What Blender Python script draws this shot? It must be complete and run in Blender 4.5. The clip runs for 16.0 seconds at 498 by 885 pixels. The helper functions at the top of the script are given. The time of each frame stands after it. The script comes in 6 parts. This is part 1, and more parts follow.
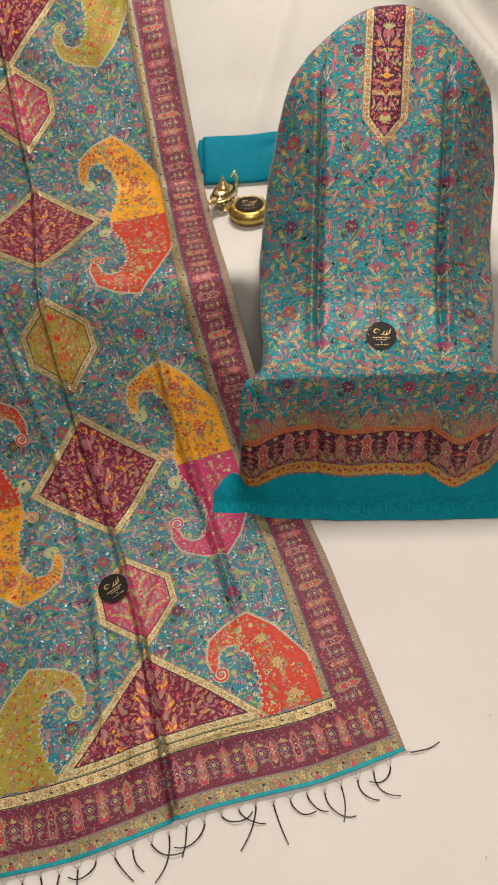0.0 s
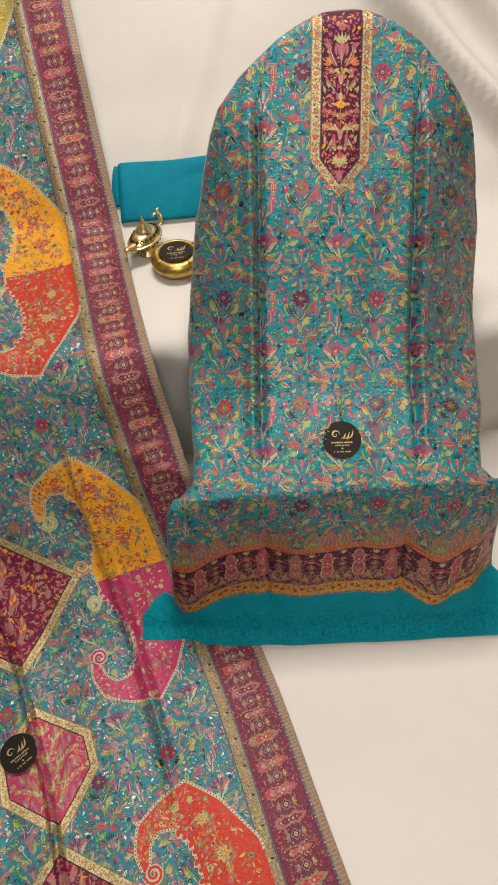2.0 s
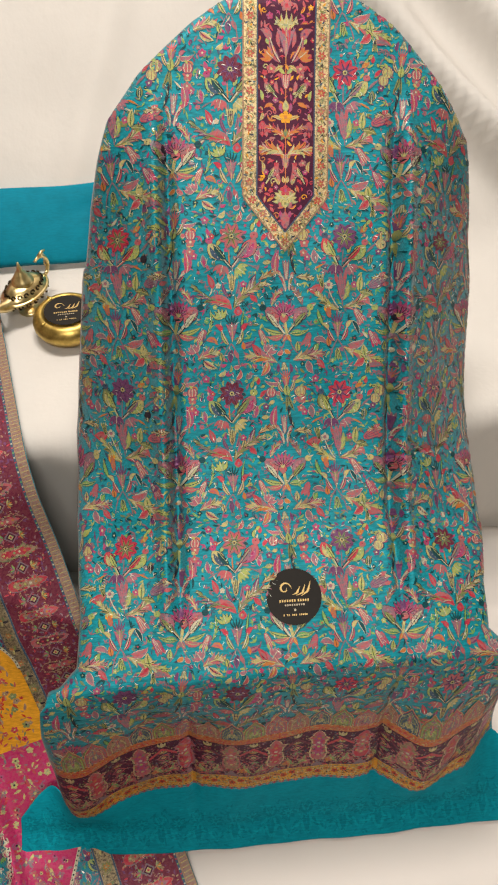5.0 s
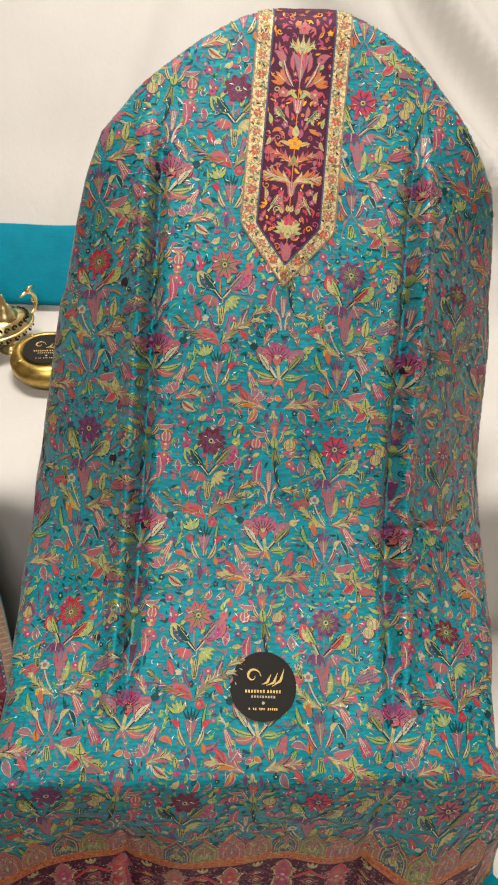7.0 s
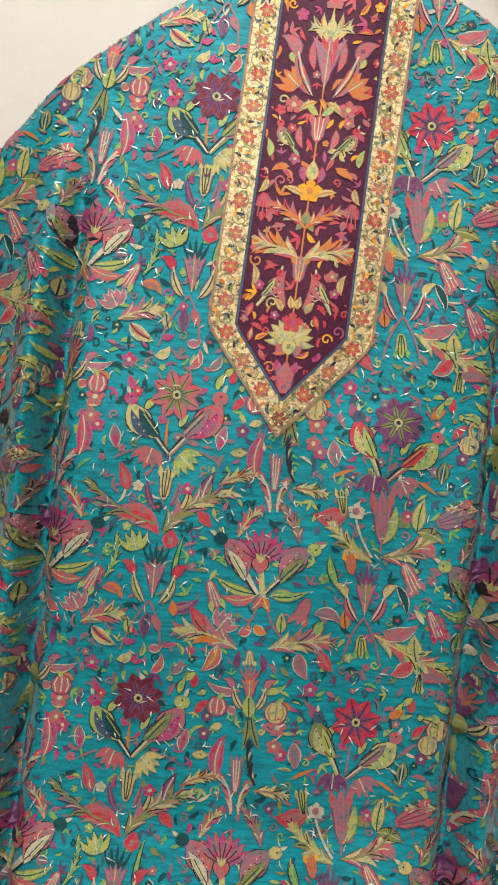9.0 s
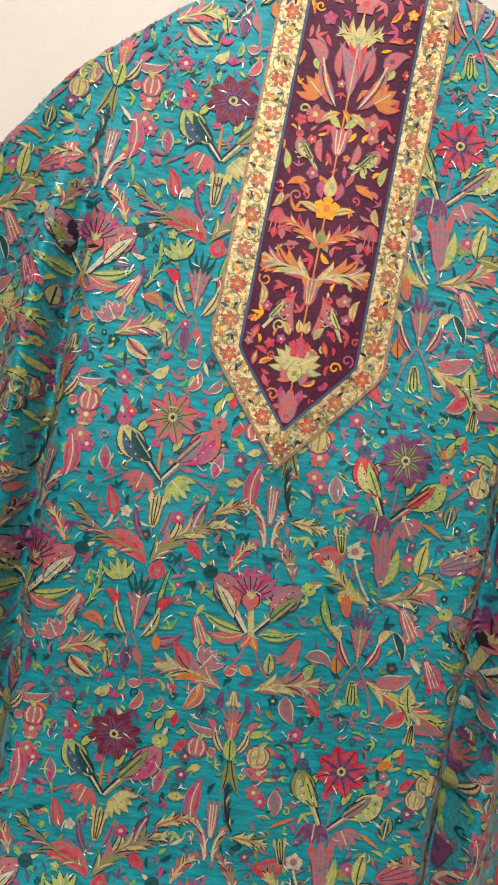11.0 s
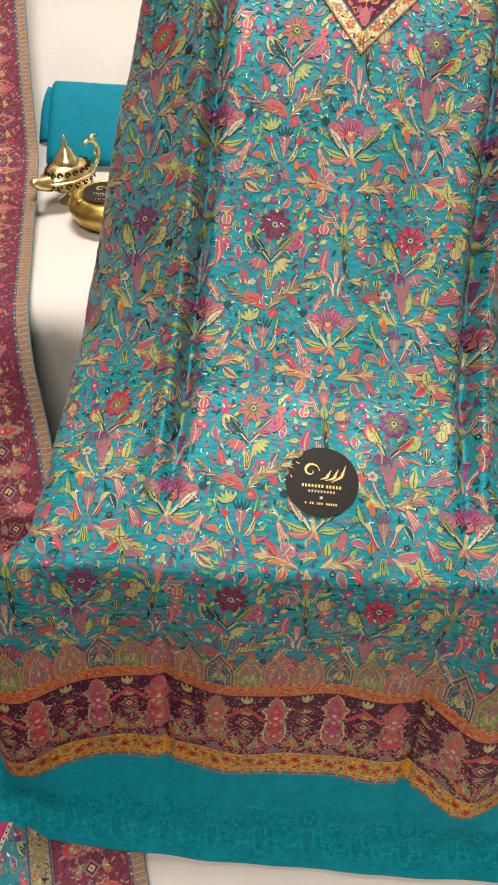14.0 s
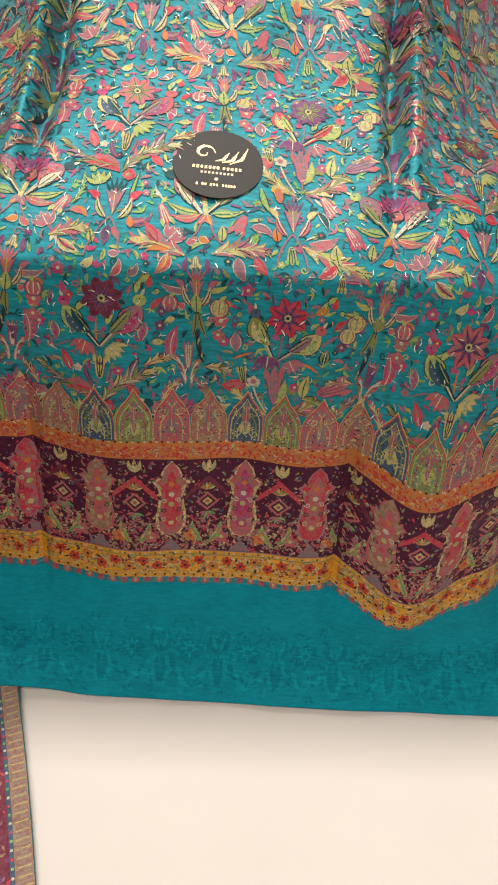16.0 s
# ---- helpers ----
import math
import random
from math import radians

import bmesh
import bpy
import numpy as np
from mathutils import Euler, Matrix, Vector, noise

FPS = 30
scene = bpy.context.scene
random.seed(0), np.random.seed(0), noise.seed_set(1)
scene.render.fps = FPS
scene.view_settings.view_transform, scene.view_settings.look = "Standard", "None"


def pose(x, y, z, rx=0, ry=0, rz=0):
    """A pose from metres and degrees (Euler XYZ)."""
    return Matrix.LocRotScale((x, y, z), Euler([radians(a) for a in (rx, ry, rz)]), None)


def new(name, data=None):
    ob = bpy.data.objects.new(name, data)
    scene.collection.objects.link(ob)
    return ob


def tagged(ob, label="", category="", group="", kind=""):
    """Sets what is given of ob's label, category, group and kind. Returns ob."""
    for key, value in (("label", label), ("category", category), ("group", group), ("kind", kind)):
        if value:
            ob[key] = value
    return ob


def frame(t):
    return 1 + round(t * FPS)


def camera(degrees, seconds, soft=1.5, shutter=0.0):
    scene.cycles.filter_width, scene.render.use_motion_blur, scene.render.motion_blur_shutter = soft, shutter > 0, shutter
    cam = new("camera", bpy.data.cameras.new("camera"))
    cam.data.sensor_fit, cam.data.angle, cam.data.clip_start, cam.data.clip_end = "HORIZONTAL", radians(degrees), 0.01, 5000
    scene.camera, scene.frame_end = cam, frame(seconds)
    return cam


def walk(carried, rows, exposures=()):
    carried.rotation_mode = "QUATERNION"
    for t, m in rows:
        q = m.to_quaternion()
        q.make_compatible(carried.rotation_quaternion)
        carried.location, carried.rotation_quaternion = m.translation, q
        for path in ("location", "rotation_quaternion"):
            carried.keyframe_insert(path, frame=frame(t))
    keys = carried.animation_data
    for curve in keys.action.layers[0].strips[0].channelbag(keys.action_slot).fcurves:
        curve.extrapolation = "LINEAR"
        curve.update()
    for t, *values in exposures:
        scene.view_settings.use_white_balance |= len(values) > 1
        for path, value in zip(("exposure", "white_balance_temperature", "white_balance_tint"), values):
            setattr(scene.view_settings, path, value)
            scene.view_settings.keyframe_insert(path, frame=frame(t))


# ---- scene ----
cam = camera(37.2, 16.0, soft=2.1)
METRES, EYE, TILT, LEAN, TURN = 2.4, 1.545, -49.48, 2.75, 0.0
ROWS = [
    (0.0, 0.0, 0.0, 0.0, 0.0, 0.0, 0.0),
    (0.5, 0.0008, 0.0093, 0.0071, -0.48, -0.42, 0.29),
    (1.0, 0.0094, 0.0447, 0.0387, -0.98, -1.15, 0.61),
    (1.5, 0.0167, 0.1045, 0.0863, -1.64, -2.13, 1.07),
    (2.0, 0.03, 0.1472, 0.1264, -2.69, -2.96, 1.79),
    (2.5, 0.0196, 0.1822, 0.1478, -3.89, -3.68, 2.63),
    (3.0, 0.0077, 0.2098, 0.1659, -5.13, -4.1, 3.44),
    (3.5, 0.0123, 0.2327, 0.172, -5.96, -4.33, 3.77),
    (4.0, 0.0321, 0.2724, 0.1919, -6.53, -4.34, 3.59),
    (6.5, 0.0689, 0.3515, 0.1742, -6.83, 3.62, -1.12),
    (7.0, 0.0763, 0.3636, 0.173, -6.54, 5.12, -2.35),
    (7.5, 0.0856, 0.3794, 0.1849, -5.84, 6.41, -3.55),
    (8.0, 0.1014, 0.4034, 0.2007, -4.91, 6.82, -4.56),
    (8.5, 0.1075, 0.448, 0.2226, -3.99, 7.28, -5.27),
    (9.0, 0.1084, 0.4958, 0.2444, -3.38, 7.7, -5.66),
    (11.5, 0.108, 0.5051, 0.2558, -3.42, 6.54, -10.76),
    (12.0, 0.1113, 0.4686, 0.219, -2.26, 6.18, -12.3),
    (12.5, 0.1161, 0.4278, 0.1781, -1.02, 5.86, -12.19),
    (13.0, 0.1127, 0.4111, 0.153, -0.5, 5.81, -10.25),
    (13.5, 0.095, 0.3995, 0.1207, -0.86, 5.72, -7.5),
    (14.0, 0.085, 0.3994, 0.0824, -2.08, 5.78, -5.04),
    (14.5, 0.0826, 0.4099, 0.0414, -3.36, 6.21, -3.67),
    (15.0, 0.0971, 0.4398, 0.0147, -4.32, 6.85, -3.39),
    (15.5, 0.114, 0.4596, -0.0052, -4.85, 7.53, -3.85),
    (16.0, 0.1224, 0.4647, -0.0168, -4.85, 7.65, -4.54),
]
walk(cam, [(t, pose(0, 0, EYE, TILT, LEAN, TURN) @ pose(METRES * x, METRES * y, METRES * z, 90 + pitch, roll, yaw)) for t, x, y, z, yaw, pitch, roll in ROWS],
     [(0.0, -0.09, 6700, 9), (2.0, -0.05, 6700, 9), (4.0, 0.02, 6650, 9), (7.0, 0.06, 6500, 8), (9.0, 0.06, 6450, 8), (12.5, 0.23, 6750, 10), (14.5, 0.32, 6750, 10), (16.0, 0.30, 6650, 10)])
# world and light: unseen closed room, inferred ceiling lamp and an added fill lamp
world = bpy.data.worlds.new("world")
scene.world = world
world.use_nodes = True
world.node_tree.nodes["Background"].inputs[0].default_value = (1.0, 0.93, 0.84, 1)
world.node_tree.nodes["Background"].inputs[1].default_value = 0.01


def unseen_ceiling_lamp(x, y, sx, sy, watts):
    data = bpy.data.lights.new("unseen_ceiling_lamp", "AREA")
    data.shape, data.size, data.size_y, data.energy = "RECTANGLE", sx, sy, watts
    data.color = (1.0, 0.925, 0.86)
    lamp = new("unseen_ceiling_lamp", data)
    lamp.matrix_world = pose(x, y, 3.00)
    return lamp


unseen_ceiling_lamp(0.10, 2.08, 1.1, 0.5, 72)
# fill lamp added behind the camera to brighten the faces turned towards it
unseen_ceiling_lamp(0.10, -0.45, 1.1, 0.5, 51)

# ---- materials ----


def nodes_of(name):
    m = bpy.data.materials.new(name)
    m.use_nodes = True
    nt = m.node_tree
    return m, nt, nt.nodes["Principled BSDF"]


def mapped(nt, scale):
    tc = nt.nodes.new("ShaderNodeTexCoord")
    mp = nt.nodes.new("ShaderNodeMapping")
    mp.inputs["Scale"].default_value = scale
    nt.links.new(tc.outputs["Object"], mp.inputs["Vector"])
    return mp.outputs["Vector"]


def noise_tex(nt, vector, scale, detail=3.0, rough=0.6):
    n = nt.nodes.new("ShaderNodeTexNoise")
    n.inputs["Scale"].default_value, n.inputs["Detail"].default_value = scale, detail
    n.inputs["Roughness"].default_value = rough
    nt.links.new(vector, n.inputs["Vector"])
    return n.outputs["Fac"]


def ramp(nt, fac, stops):
    r = nt.nodes.new("ShaderNodeValToRGB")
    while len(r.color_ramp.elements) < len(stops):
        r.color_ramp.elements.new(0.5)
    for e, (at, col) in zip(r.color_ramp.elements, stops):
        e.position, e.color = at, (*col, 1)
    nt.links.new(fac, r.inputs["Fac"])
    return r.outputs["Color"]


def shade(c, k):
    return tuple(min(1.0, v * k) for v in c)


def mix(nt, kind, fac, a, b):
    n = nt.nodes.new("ShaderNodeMix")
    n.data_type, n.blend_type = "RGBA", kind
    n.inputs[0].default_value = fac
    nt.links.new(a, n.inputs[6])
    nt.links.new(b, n.inputs[7])
    return n.outputs[2]


def bump(nt, bsdf, height, strength, distance):
    b = nt.nodes.new("ShaderNodeBump")
    b.inputs["Strength"].default_value, b.inputs["Distance"].default_value = strength, distance
    nt.links.new(height, b.inputs["Height"])
    nt.links.new(b.outputs["Normal"], bsdf.inputs["Normal"])


def silk(name, col, rough=0.50, metal=0.24, relief=0.35, low=0.72, high=1.22, other=None, gloss=0.25, bloom=0.0):
    """Woven silk: slubbed threads across the cloth, uneven dye, a soft gloss."""
    m, nt, bs = nodes_of(name)
    slub = noise_tex(nt, mapped(nt, (90, 420, 420)), 1.0, 4)
    patch = noise_tex(nt, mapped(nt, (1, 1, 1)), 38.0, 3)
    fine = noise_tex(nt, mapped(nt, (1, 1, 1)), 1100.0, 2)
    a = ramp(nt, slub, [(0.3, shade(col, low)), (0.7, shade(col, high))])
    b = ramp(nt, patch, [(0.3, (0.84, 0.84, 0.84)), (0.7, (1, 1, 1))])
    c = mix(nt, "MULTIPLY", 1.0, a, b)
    if other:
        grain = ramp(nt, noise_tex(nt, mapped(nt, (1, 1, 1)), 260.0, 4, 0.7), [(0.36, shade(col, 0.75)), (0.47, col), (0.56, other), (0.68, shade(other, 0.7))])
        c = mix(nt, "MIX", 0.72, c, grain)
    nt.links.new(c, bs.inputs["Base Color"])
    bs.inputs["Roughness"].default_value, bs.inputs["Metallic"].default_value = rough, metal
    bs.inputs["Specular IOR Level"].default_value = gloss
    # shot silk: a russet weft shows as a soft sheen
    bs.inputs["Sheen Weight"].default_value, bs.inputs["Sheen Roughness"].default_value = bloom, 0.45
    bs.inputs["Sheen Tint"].default_value = (0.62, 0.30, 0.24, 1)
    bump(nt, bs, fine, relief, 0.0006)
    return m


def zari(name, col, other):
    """Metal thread brocade: broken glints over a dull ground."""
    m, nt, bs = nodes_of(name)
    g = noise_tex(nt, mapped(nt, (1, 1, 1)), 330.0, 4, 0.7)
    nt.links.new(ramp(nt, g, [(0.38, other), (0.52, col), (0.68, shade(col, 1.4))]), bs.inputs["Base Color"])
    bs.inputs["Metallic"].default_value, bs.inputs["Roughness"].default_value = 0.75, 0.38
    bump(nt, bs, noise_tex(nt, mapped(nt, (1, 1, 1)), 750.0, 3), 0.9, 0.001)
    return m


def sheet(name, col, crease=0.25):
    m, nt, bs = nodes_of(name)
    big = noise_tex(nt, mapped(nt, (1, 1, 1)), 2.2, 4)
    nt.links.new(ramp(nt, big, [(0.3, shade(col, 0.95)), (0.7, shade(col, 1.03))]), bs.inputs["Base Color"])
    bs.inputs["Roughness"].default_value = 0.8
    bs.inputs["Specular IOR Level"].default_value = 0.25
    soft = noise_tex(nt, mapped(nt, (1, 1, 0.4)), 9.0, 5)
    bump(nt, bs, soft, crease, 0.01)
    return m


def metal(name, col, dark, rough, scale, relief):
    m, nt, bs = nodes_of(name)
    g = noise_tex(nt, mapped(nt, (1, 1, 1)), scale, 4)
    nt.links.new(ramp(nt, g, [(0.35, dark), (0.6, col)]), bs.inputs["Base Color"])
    bs.inputs["Metallic"].default_value, bs.inputs["Roughness"].default_value = 1.0, rough
    bump(nt, bs, g, relief, 0.002)
    return m


TEAL = silk("teal_silk", (0.0, 0.245, 0.305), 0.50, 0.20, low=0.55, high=1.3, bloom=0.35)
SCARF = silk("scarf_teal_silk", (0.0, 0.20, 0.25), 0.5, 0.22, low=0.55, high=1.3, other=(0.06, 0.15, 0.21), bloom=0.3)
PALETTE = {
    "teal_deep": silk("deep_teal_thread", (0.004, 0.06, 0.07)),
    "coral": silk("coral_thread", (0.44, 0.088, 0.10), other=(0.21, 0.15, 0.15)),
    "red": silk("red_thread", (0.44, 0.03, 0.055), other=(0.36, 0.09, 0.09)),
    "rose": silk("rose_thread", (0.38, 0.12, 0.155), other=(0.14, 0.15, 0.17)),
    "ruby": silk("ruby_thread", (0.42, 0.02, 0.05), other=(0.40, 0.07, 0.08)),
    "magenta": silk("magenta_thread", (0.38, 0.035, 0.13), other=(0.22, 0.12, 0.18)),
    "orange": silk("orange_thread", (0.50, 0.15, 0.03), other=(0.36, 0.19, 0.07)),
    "lime": silk("lime_thread", (0.36, 0.39, 0.10), other=(0.15, 0.28, 0.15)),
    "straw": silk("straw_thread", (0.48, 0.40, 0.15), other=(0.20, 0.27, 0.17)),
    "cream": silk("cream_thread", (0.52, 0.46, 0.32), other=(0.30, 0.36, 0.29)),
    "purple": silk("purple_thread", (0.13, 0.04, 0.125), other=(0.16, 0.07, 0.12)),
    "olive": silk("olive_thread", (0.21, 0.21, 0.06), other=(0.10, 0.19, 0.12)),
    "mauve": silk("mauve_thread", (0.26, 0.12, 0.15), other=(0.09, 0.16, 0.17)),
    "green": silk("green_thread", (0.09, 0.30, 0.10), other=(0.3, 0.38, 0.1)),
    "blue": silk("slate_blue_thread", (0.045, 0.085, 0.14)),
    "dark": silk("dark_thread", (0.025, 0.02, 0.03)),
    "silver": zari("silver_glint_thread", (0.7, 0.70, 0.62), (0.30, 0.38, 0.36)),
    "gold": zari("gold_metal_thread", (0.52, 0.41, 0.22), (0.11, 0.08, 0.045)),
    "braid": zari("dull_metal_braid", (0.27, 0.215, 0.13), (0.075, 0.062, 0.048)),
    "plum": silk("plum_silk", (0.12, 0.008, 0.035), 0.5, other=(0.19, 0.02, 0.05)),
    "wine": silk("wine_brocade", (0.125, 0.014, 0.036), 0.5, other=(0.17, 0.04, 0.055)),
    "night": silk("dark_plum_silk", (0.050, 0.005, 0.026), 0.55, other=(0.085, 0.008, 0.035)),
    "mustard": silk("mustard_silk", (0.66, 0.30, 0.018), 0.5),
    "scarlet": silk("scarlet_silk", (0.46, 0.026, 0.014), 0.5, other=(0.40, 0.075, 0.035)),
    "pink": silk("hot_pink_silk", (0.42, 0.018, 0.105), 0.5, other=(0.36, 0.06, 0.11)),
    "moss": silk("moss_silk", (0.28, 0.25, 0.03), 0.5, other=(0.36, 0.26, 0.05)),
    "brown": silk("brown_selvedge", (0.26, 0.15, 0.10), 0.6, other=(0.35, 0.25, 0.16)),
    "turquoise": silk("turquoise_piping", (0.005, 0.28, 0.32), 0.5),
}
SLOT = {k: i for i, k in enumerate(PALETTE)}
LINING = silk("teal_lining", (0.0, 0.25, 0.33), 0.7, 0.0, low=0.84, high=1.12, gloss=0.1)
FOLDED = silk("plain_teal_cloth", (0.0, 0.195, 0.285), 0.7, 0.0, low=0.9, high=1.06, relief=0.2, gloss=0.12)
GAUZE = silk("gauze_thread", (0.55, 0.50, 0.43), 0.7)
FLOOR = sheet("white_floor_sheet", (0.70, 0.66, 0.625), 0.12)
# darker than the floor sheet: the backdrop's weaker light is put into its colour
COTTON = sheet("dimmed_cotton_sheet", (0.57, 0.545, 0.51), 0.32)
# beige paint darkened so the unseen room returns less light
PAINT = sheet("low_bounce_paint", (0.34, 0.31, 0.27), 0.1)
BRASS = metal("aged_brass", (0.62, 0.44, 0.13), (0.34, 0.23, 0.06), 0.40, 60.0, 0.12)
BRIGHT = metal("bright_brass", (0.92, 0.74, 0.38), (0.66, 0.5, 0.22), 0.28, 90.0, 0.1)
ENGRAVED = metal("engraved_dark_brass", (0.07, 0.045, 0.02), (0.03, 0.02, 0.01), 0.4, 90.0, 0.1)


def plain(name, col, rough=0.5, metallic=0.0):
    m, nt, bs = nodes_of(name)
    g = noise_tex(nt, mapped(nt, (1, 1, 1)), 120.0, 3)
    nt.links.new(ramp(nt, g, [(0.3, shade(col, 0.85)), (0.7, shade(col, 1.1))]), bs.inputs["Base Color"])
    bs.inputs["Roughness"].default_value, bs.inputs["Metallic"].default_value = rough, metallic
    return m


CARD = plain("black_card", (0.009, 0.007, 0.005), 0.5)
CARD.node_tree.nodes["Principled BSDF"].inputs["Specular IOR Level"].default_value = 0.22
FOIL = plain("gold_foil", (0.62, 0.44, 0.17), 0.4, 0.5)
FOILDIM = plain("dull_foil", (0.42, 0.36, 0.26), 0.5, 0.3)
THREAD = plain("black_thread", (0.012, 0.010, 0.010), 0.7)
PANEL = plain("lamp_panel", (0.8, 0.8, 0.78), 0.5)

# ---- mesh helpers ----


def thing(name, label, category, group="", kind=""):
    return tagged(new(name), label, category, group, kind)


def mesh_ob(name, verts, faces, mats, parent=None, index=None, smooth=True, label="", kind=""):
    me = bpy.data.meshes.new(name)
    me.from_pydata([tuple(v) for v in verts], [], [tuple(f) for f in faces])
    for m in mats:
        me.materials.append(m)
    if index is not None:
        me.polygons.foreach_set("material_index", np.array(index, dtype=np.int32))
    me.polygons.foreach_set("use_smooth", np.full(len(me.polygons), smooth))
    me.update()
    ob = new(name, me)
    if parent:
        ob.parent = parent
    return tagged(ob, label, kind=kind)


def part(name, bm, material, parent, label="", smooth=True):
    me = bpy.data.meshes.new(name)
    bm.to_mesh(me)
    bm.free()
    me.materials.append(material)
    me.polygons.foreach_set("use_smooth", np.full(len(me.polygons), smooth))
    ob = new(name, me)
    if parent:
        ob.parent = parent
    return tagged(ob, label)


def grid(name, nu, nv, f, mats, parent=None, label="", kind="", thick=0.0):
    """A sheet f(u, v) over the unit square; f takes arrays."""
    u, v = np.meshgrid(np.linspace(0, 1, nu + 1), np.linspace(0, 1, nv + 1))
    P = f(u.ravel(), v.ravel())
    F = [(j * (nu + 1) + i, j * (nu + 1) + i + 1, (j + 1) * (nu + 1) + i + 1, (j + 1) * (nu + 1) + i)
         for j in range(nv) for i in range(nu)]
    ob = mesh_ob(name, P, F, mats, parent, label=label, kind=kind)
    if thick:
        mod = ob.modifiers.new("thickness", "SOLIDIFY")
        mod.thickness, mod.offset = thick, -1
    return ob


def tube(name, pts, radius, material, parent, label="", sides=6):
    pts = [Vector(p) for p in pts]
    V, F = [], []
    for i, p in enumerate(pts):
        d = (pts[min(i + 1, len(pts) - 1)] - pts[max(i - 1, 0)]).normalized()
        a = d.cross(Vector((0.3, 0.2, 1))).normalized()
        b = d.cross(a)
        r = radius(i / (len(pts) - 1)) if callable(radius) else radius
        V += [p + (a * math.cos(k * 2 * math.pi / sides) + b * math.sin(k * 2 * math.pi / sides)) * r for k in range(sides)]
    for i in range(len(pts) - 1):
        for k in range(sides):
            F.append((i * sides + k, i * sides + (k + 1) % sides, (i + 1) * sides + (k + 1) % sides, (i + 1) * sides + k))
    F += [tuple(range(sides))[::-1], tuple((len(pts) - 1) * sides + k for k in range(sides))]
    return mesh_ob(name, V, F, [material], parent, label=label)


def lathe(name, prof, material, parent, m=Matrix(), n=48, label="", squash=1.0):
    V, F = [], []
    for r, z in prof:
        V += [m @ Vector((r * math.cos(k * 2 * math.pi / n), squash * r * math.sin(k * 2 * math.pi / n), z)) for k in range(n)]
    for i in range(len(prof) - 1):
        for k in range(n):
            F.append((i * n + k, i * n + (k + 1) % n, (i + 1) * n + (k + 1) % n, (i + 1) * n + k))
    F += [tuple(range(n))[::-1], tuple((len(prof) - 1) * n + k for k in range(n))]
    return mesh_ob(name, V, F, [material], parent, label=label)


def box(bm, lo, hi):
    c = [(a + b) / 2 for a, b in zip(lo, hi)]
    s = [b - a for a, b in zip(lo, hi)]
    bmesh.ops.create_cube(bm, size=1, matrix=Matrix.Translation(c) @ Matrix.Diagonal((*s, 1)))


def smooth_line(pts, n=800, r=0.012):
    """A fine, softened polyline through pts, with its running length."""
    pts = np.array(pts, float)
    s = np.concatenate([[0], np.cumsum(np.hypot(*np.diff(pts, axis=0).T))])
    q = np.linspace(0, s[-1], n)
    k = max(1, int(r / (q[1] - q[0])))
    out = []
    for i in range(2):
        line = np.interp(q, s, pts[:, i])
        w = 3 * k
        pad = np.concatenate([2 * line[0] - line[w:0:-1], line, 2 * line[-1] - line[-2:-w - 2:-1]])
        for _ in range(2):
            pad = np.convolve(pad, np.ones(2 * k + 1) / (2 * k + 1), "same")
        out.append(pad[w:-w])
    return q, out[0], out[1]


def step(x, a, b):
    t = np.clip((x - a) / (b - a), 0, 1)
    return t * t * (3 - 2 * t)


# ---- the two draped cloths as maps from cloth metres to space ----
KS, KY, KZ = smooth_line([(1.056, 0.012), (1.085, 0.032), (1.115, 0.10), (1.137, 0.22), (1.152, 0.35), (1.163, 0.397), (1.19, 0.415),
                          (1.242, 0.44), (1.33, 0.475), (1.40, 0.53), (1.45, 0.585), (1.555, 0.715), (1.62, 0.780),
                          (1.70, 0.857), (1.76, 0.92), (1.84, 0.985)], r=0.006)
LEFT = ([0.0, 0.055, 0.08, 0.11, 0.2, 0.34, 0.39, 0.415, 0.44, 0.50, 0.61, 0.71, 0.81, 0.905, 0.997, 1.05, 1.091, 1.135, 1.19, 1.225, 1.24],
        [-0.166, -0.162, -0.135, -0.095, -0.088, -0.08, -0.072, -0.052, -0.028, -0.023, -0.030, -0.027, -0.011, 0.004, 0.026, 0.042, 0.059, 0.097, 0.164, 0.22, 0.252])
RIGHT = ([0.0, 0.06, 0.085, 0.11, 0.2, 0.34, 0.39, 0.415, 0.44, 0.50, 0.58, 0.68, 0.877, 0.97, 1.054, 1.111, 1.177, 1.222, 1.24],
         [0.60, 0.60, 0.59, 0.56, 0.55, 0.54, 0.525, 0.505, 0.484, 0.492, 0.518, 0.536, 0.546, 0.536, 0.509, 0.467, 0.410, 0.345, 0.308])


def kameez_edges(s):
    return np.interp(s, *LEFT), np.interp(s, *RIGHT)


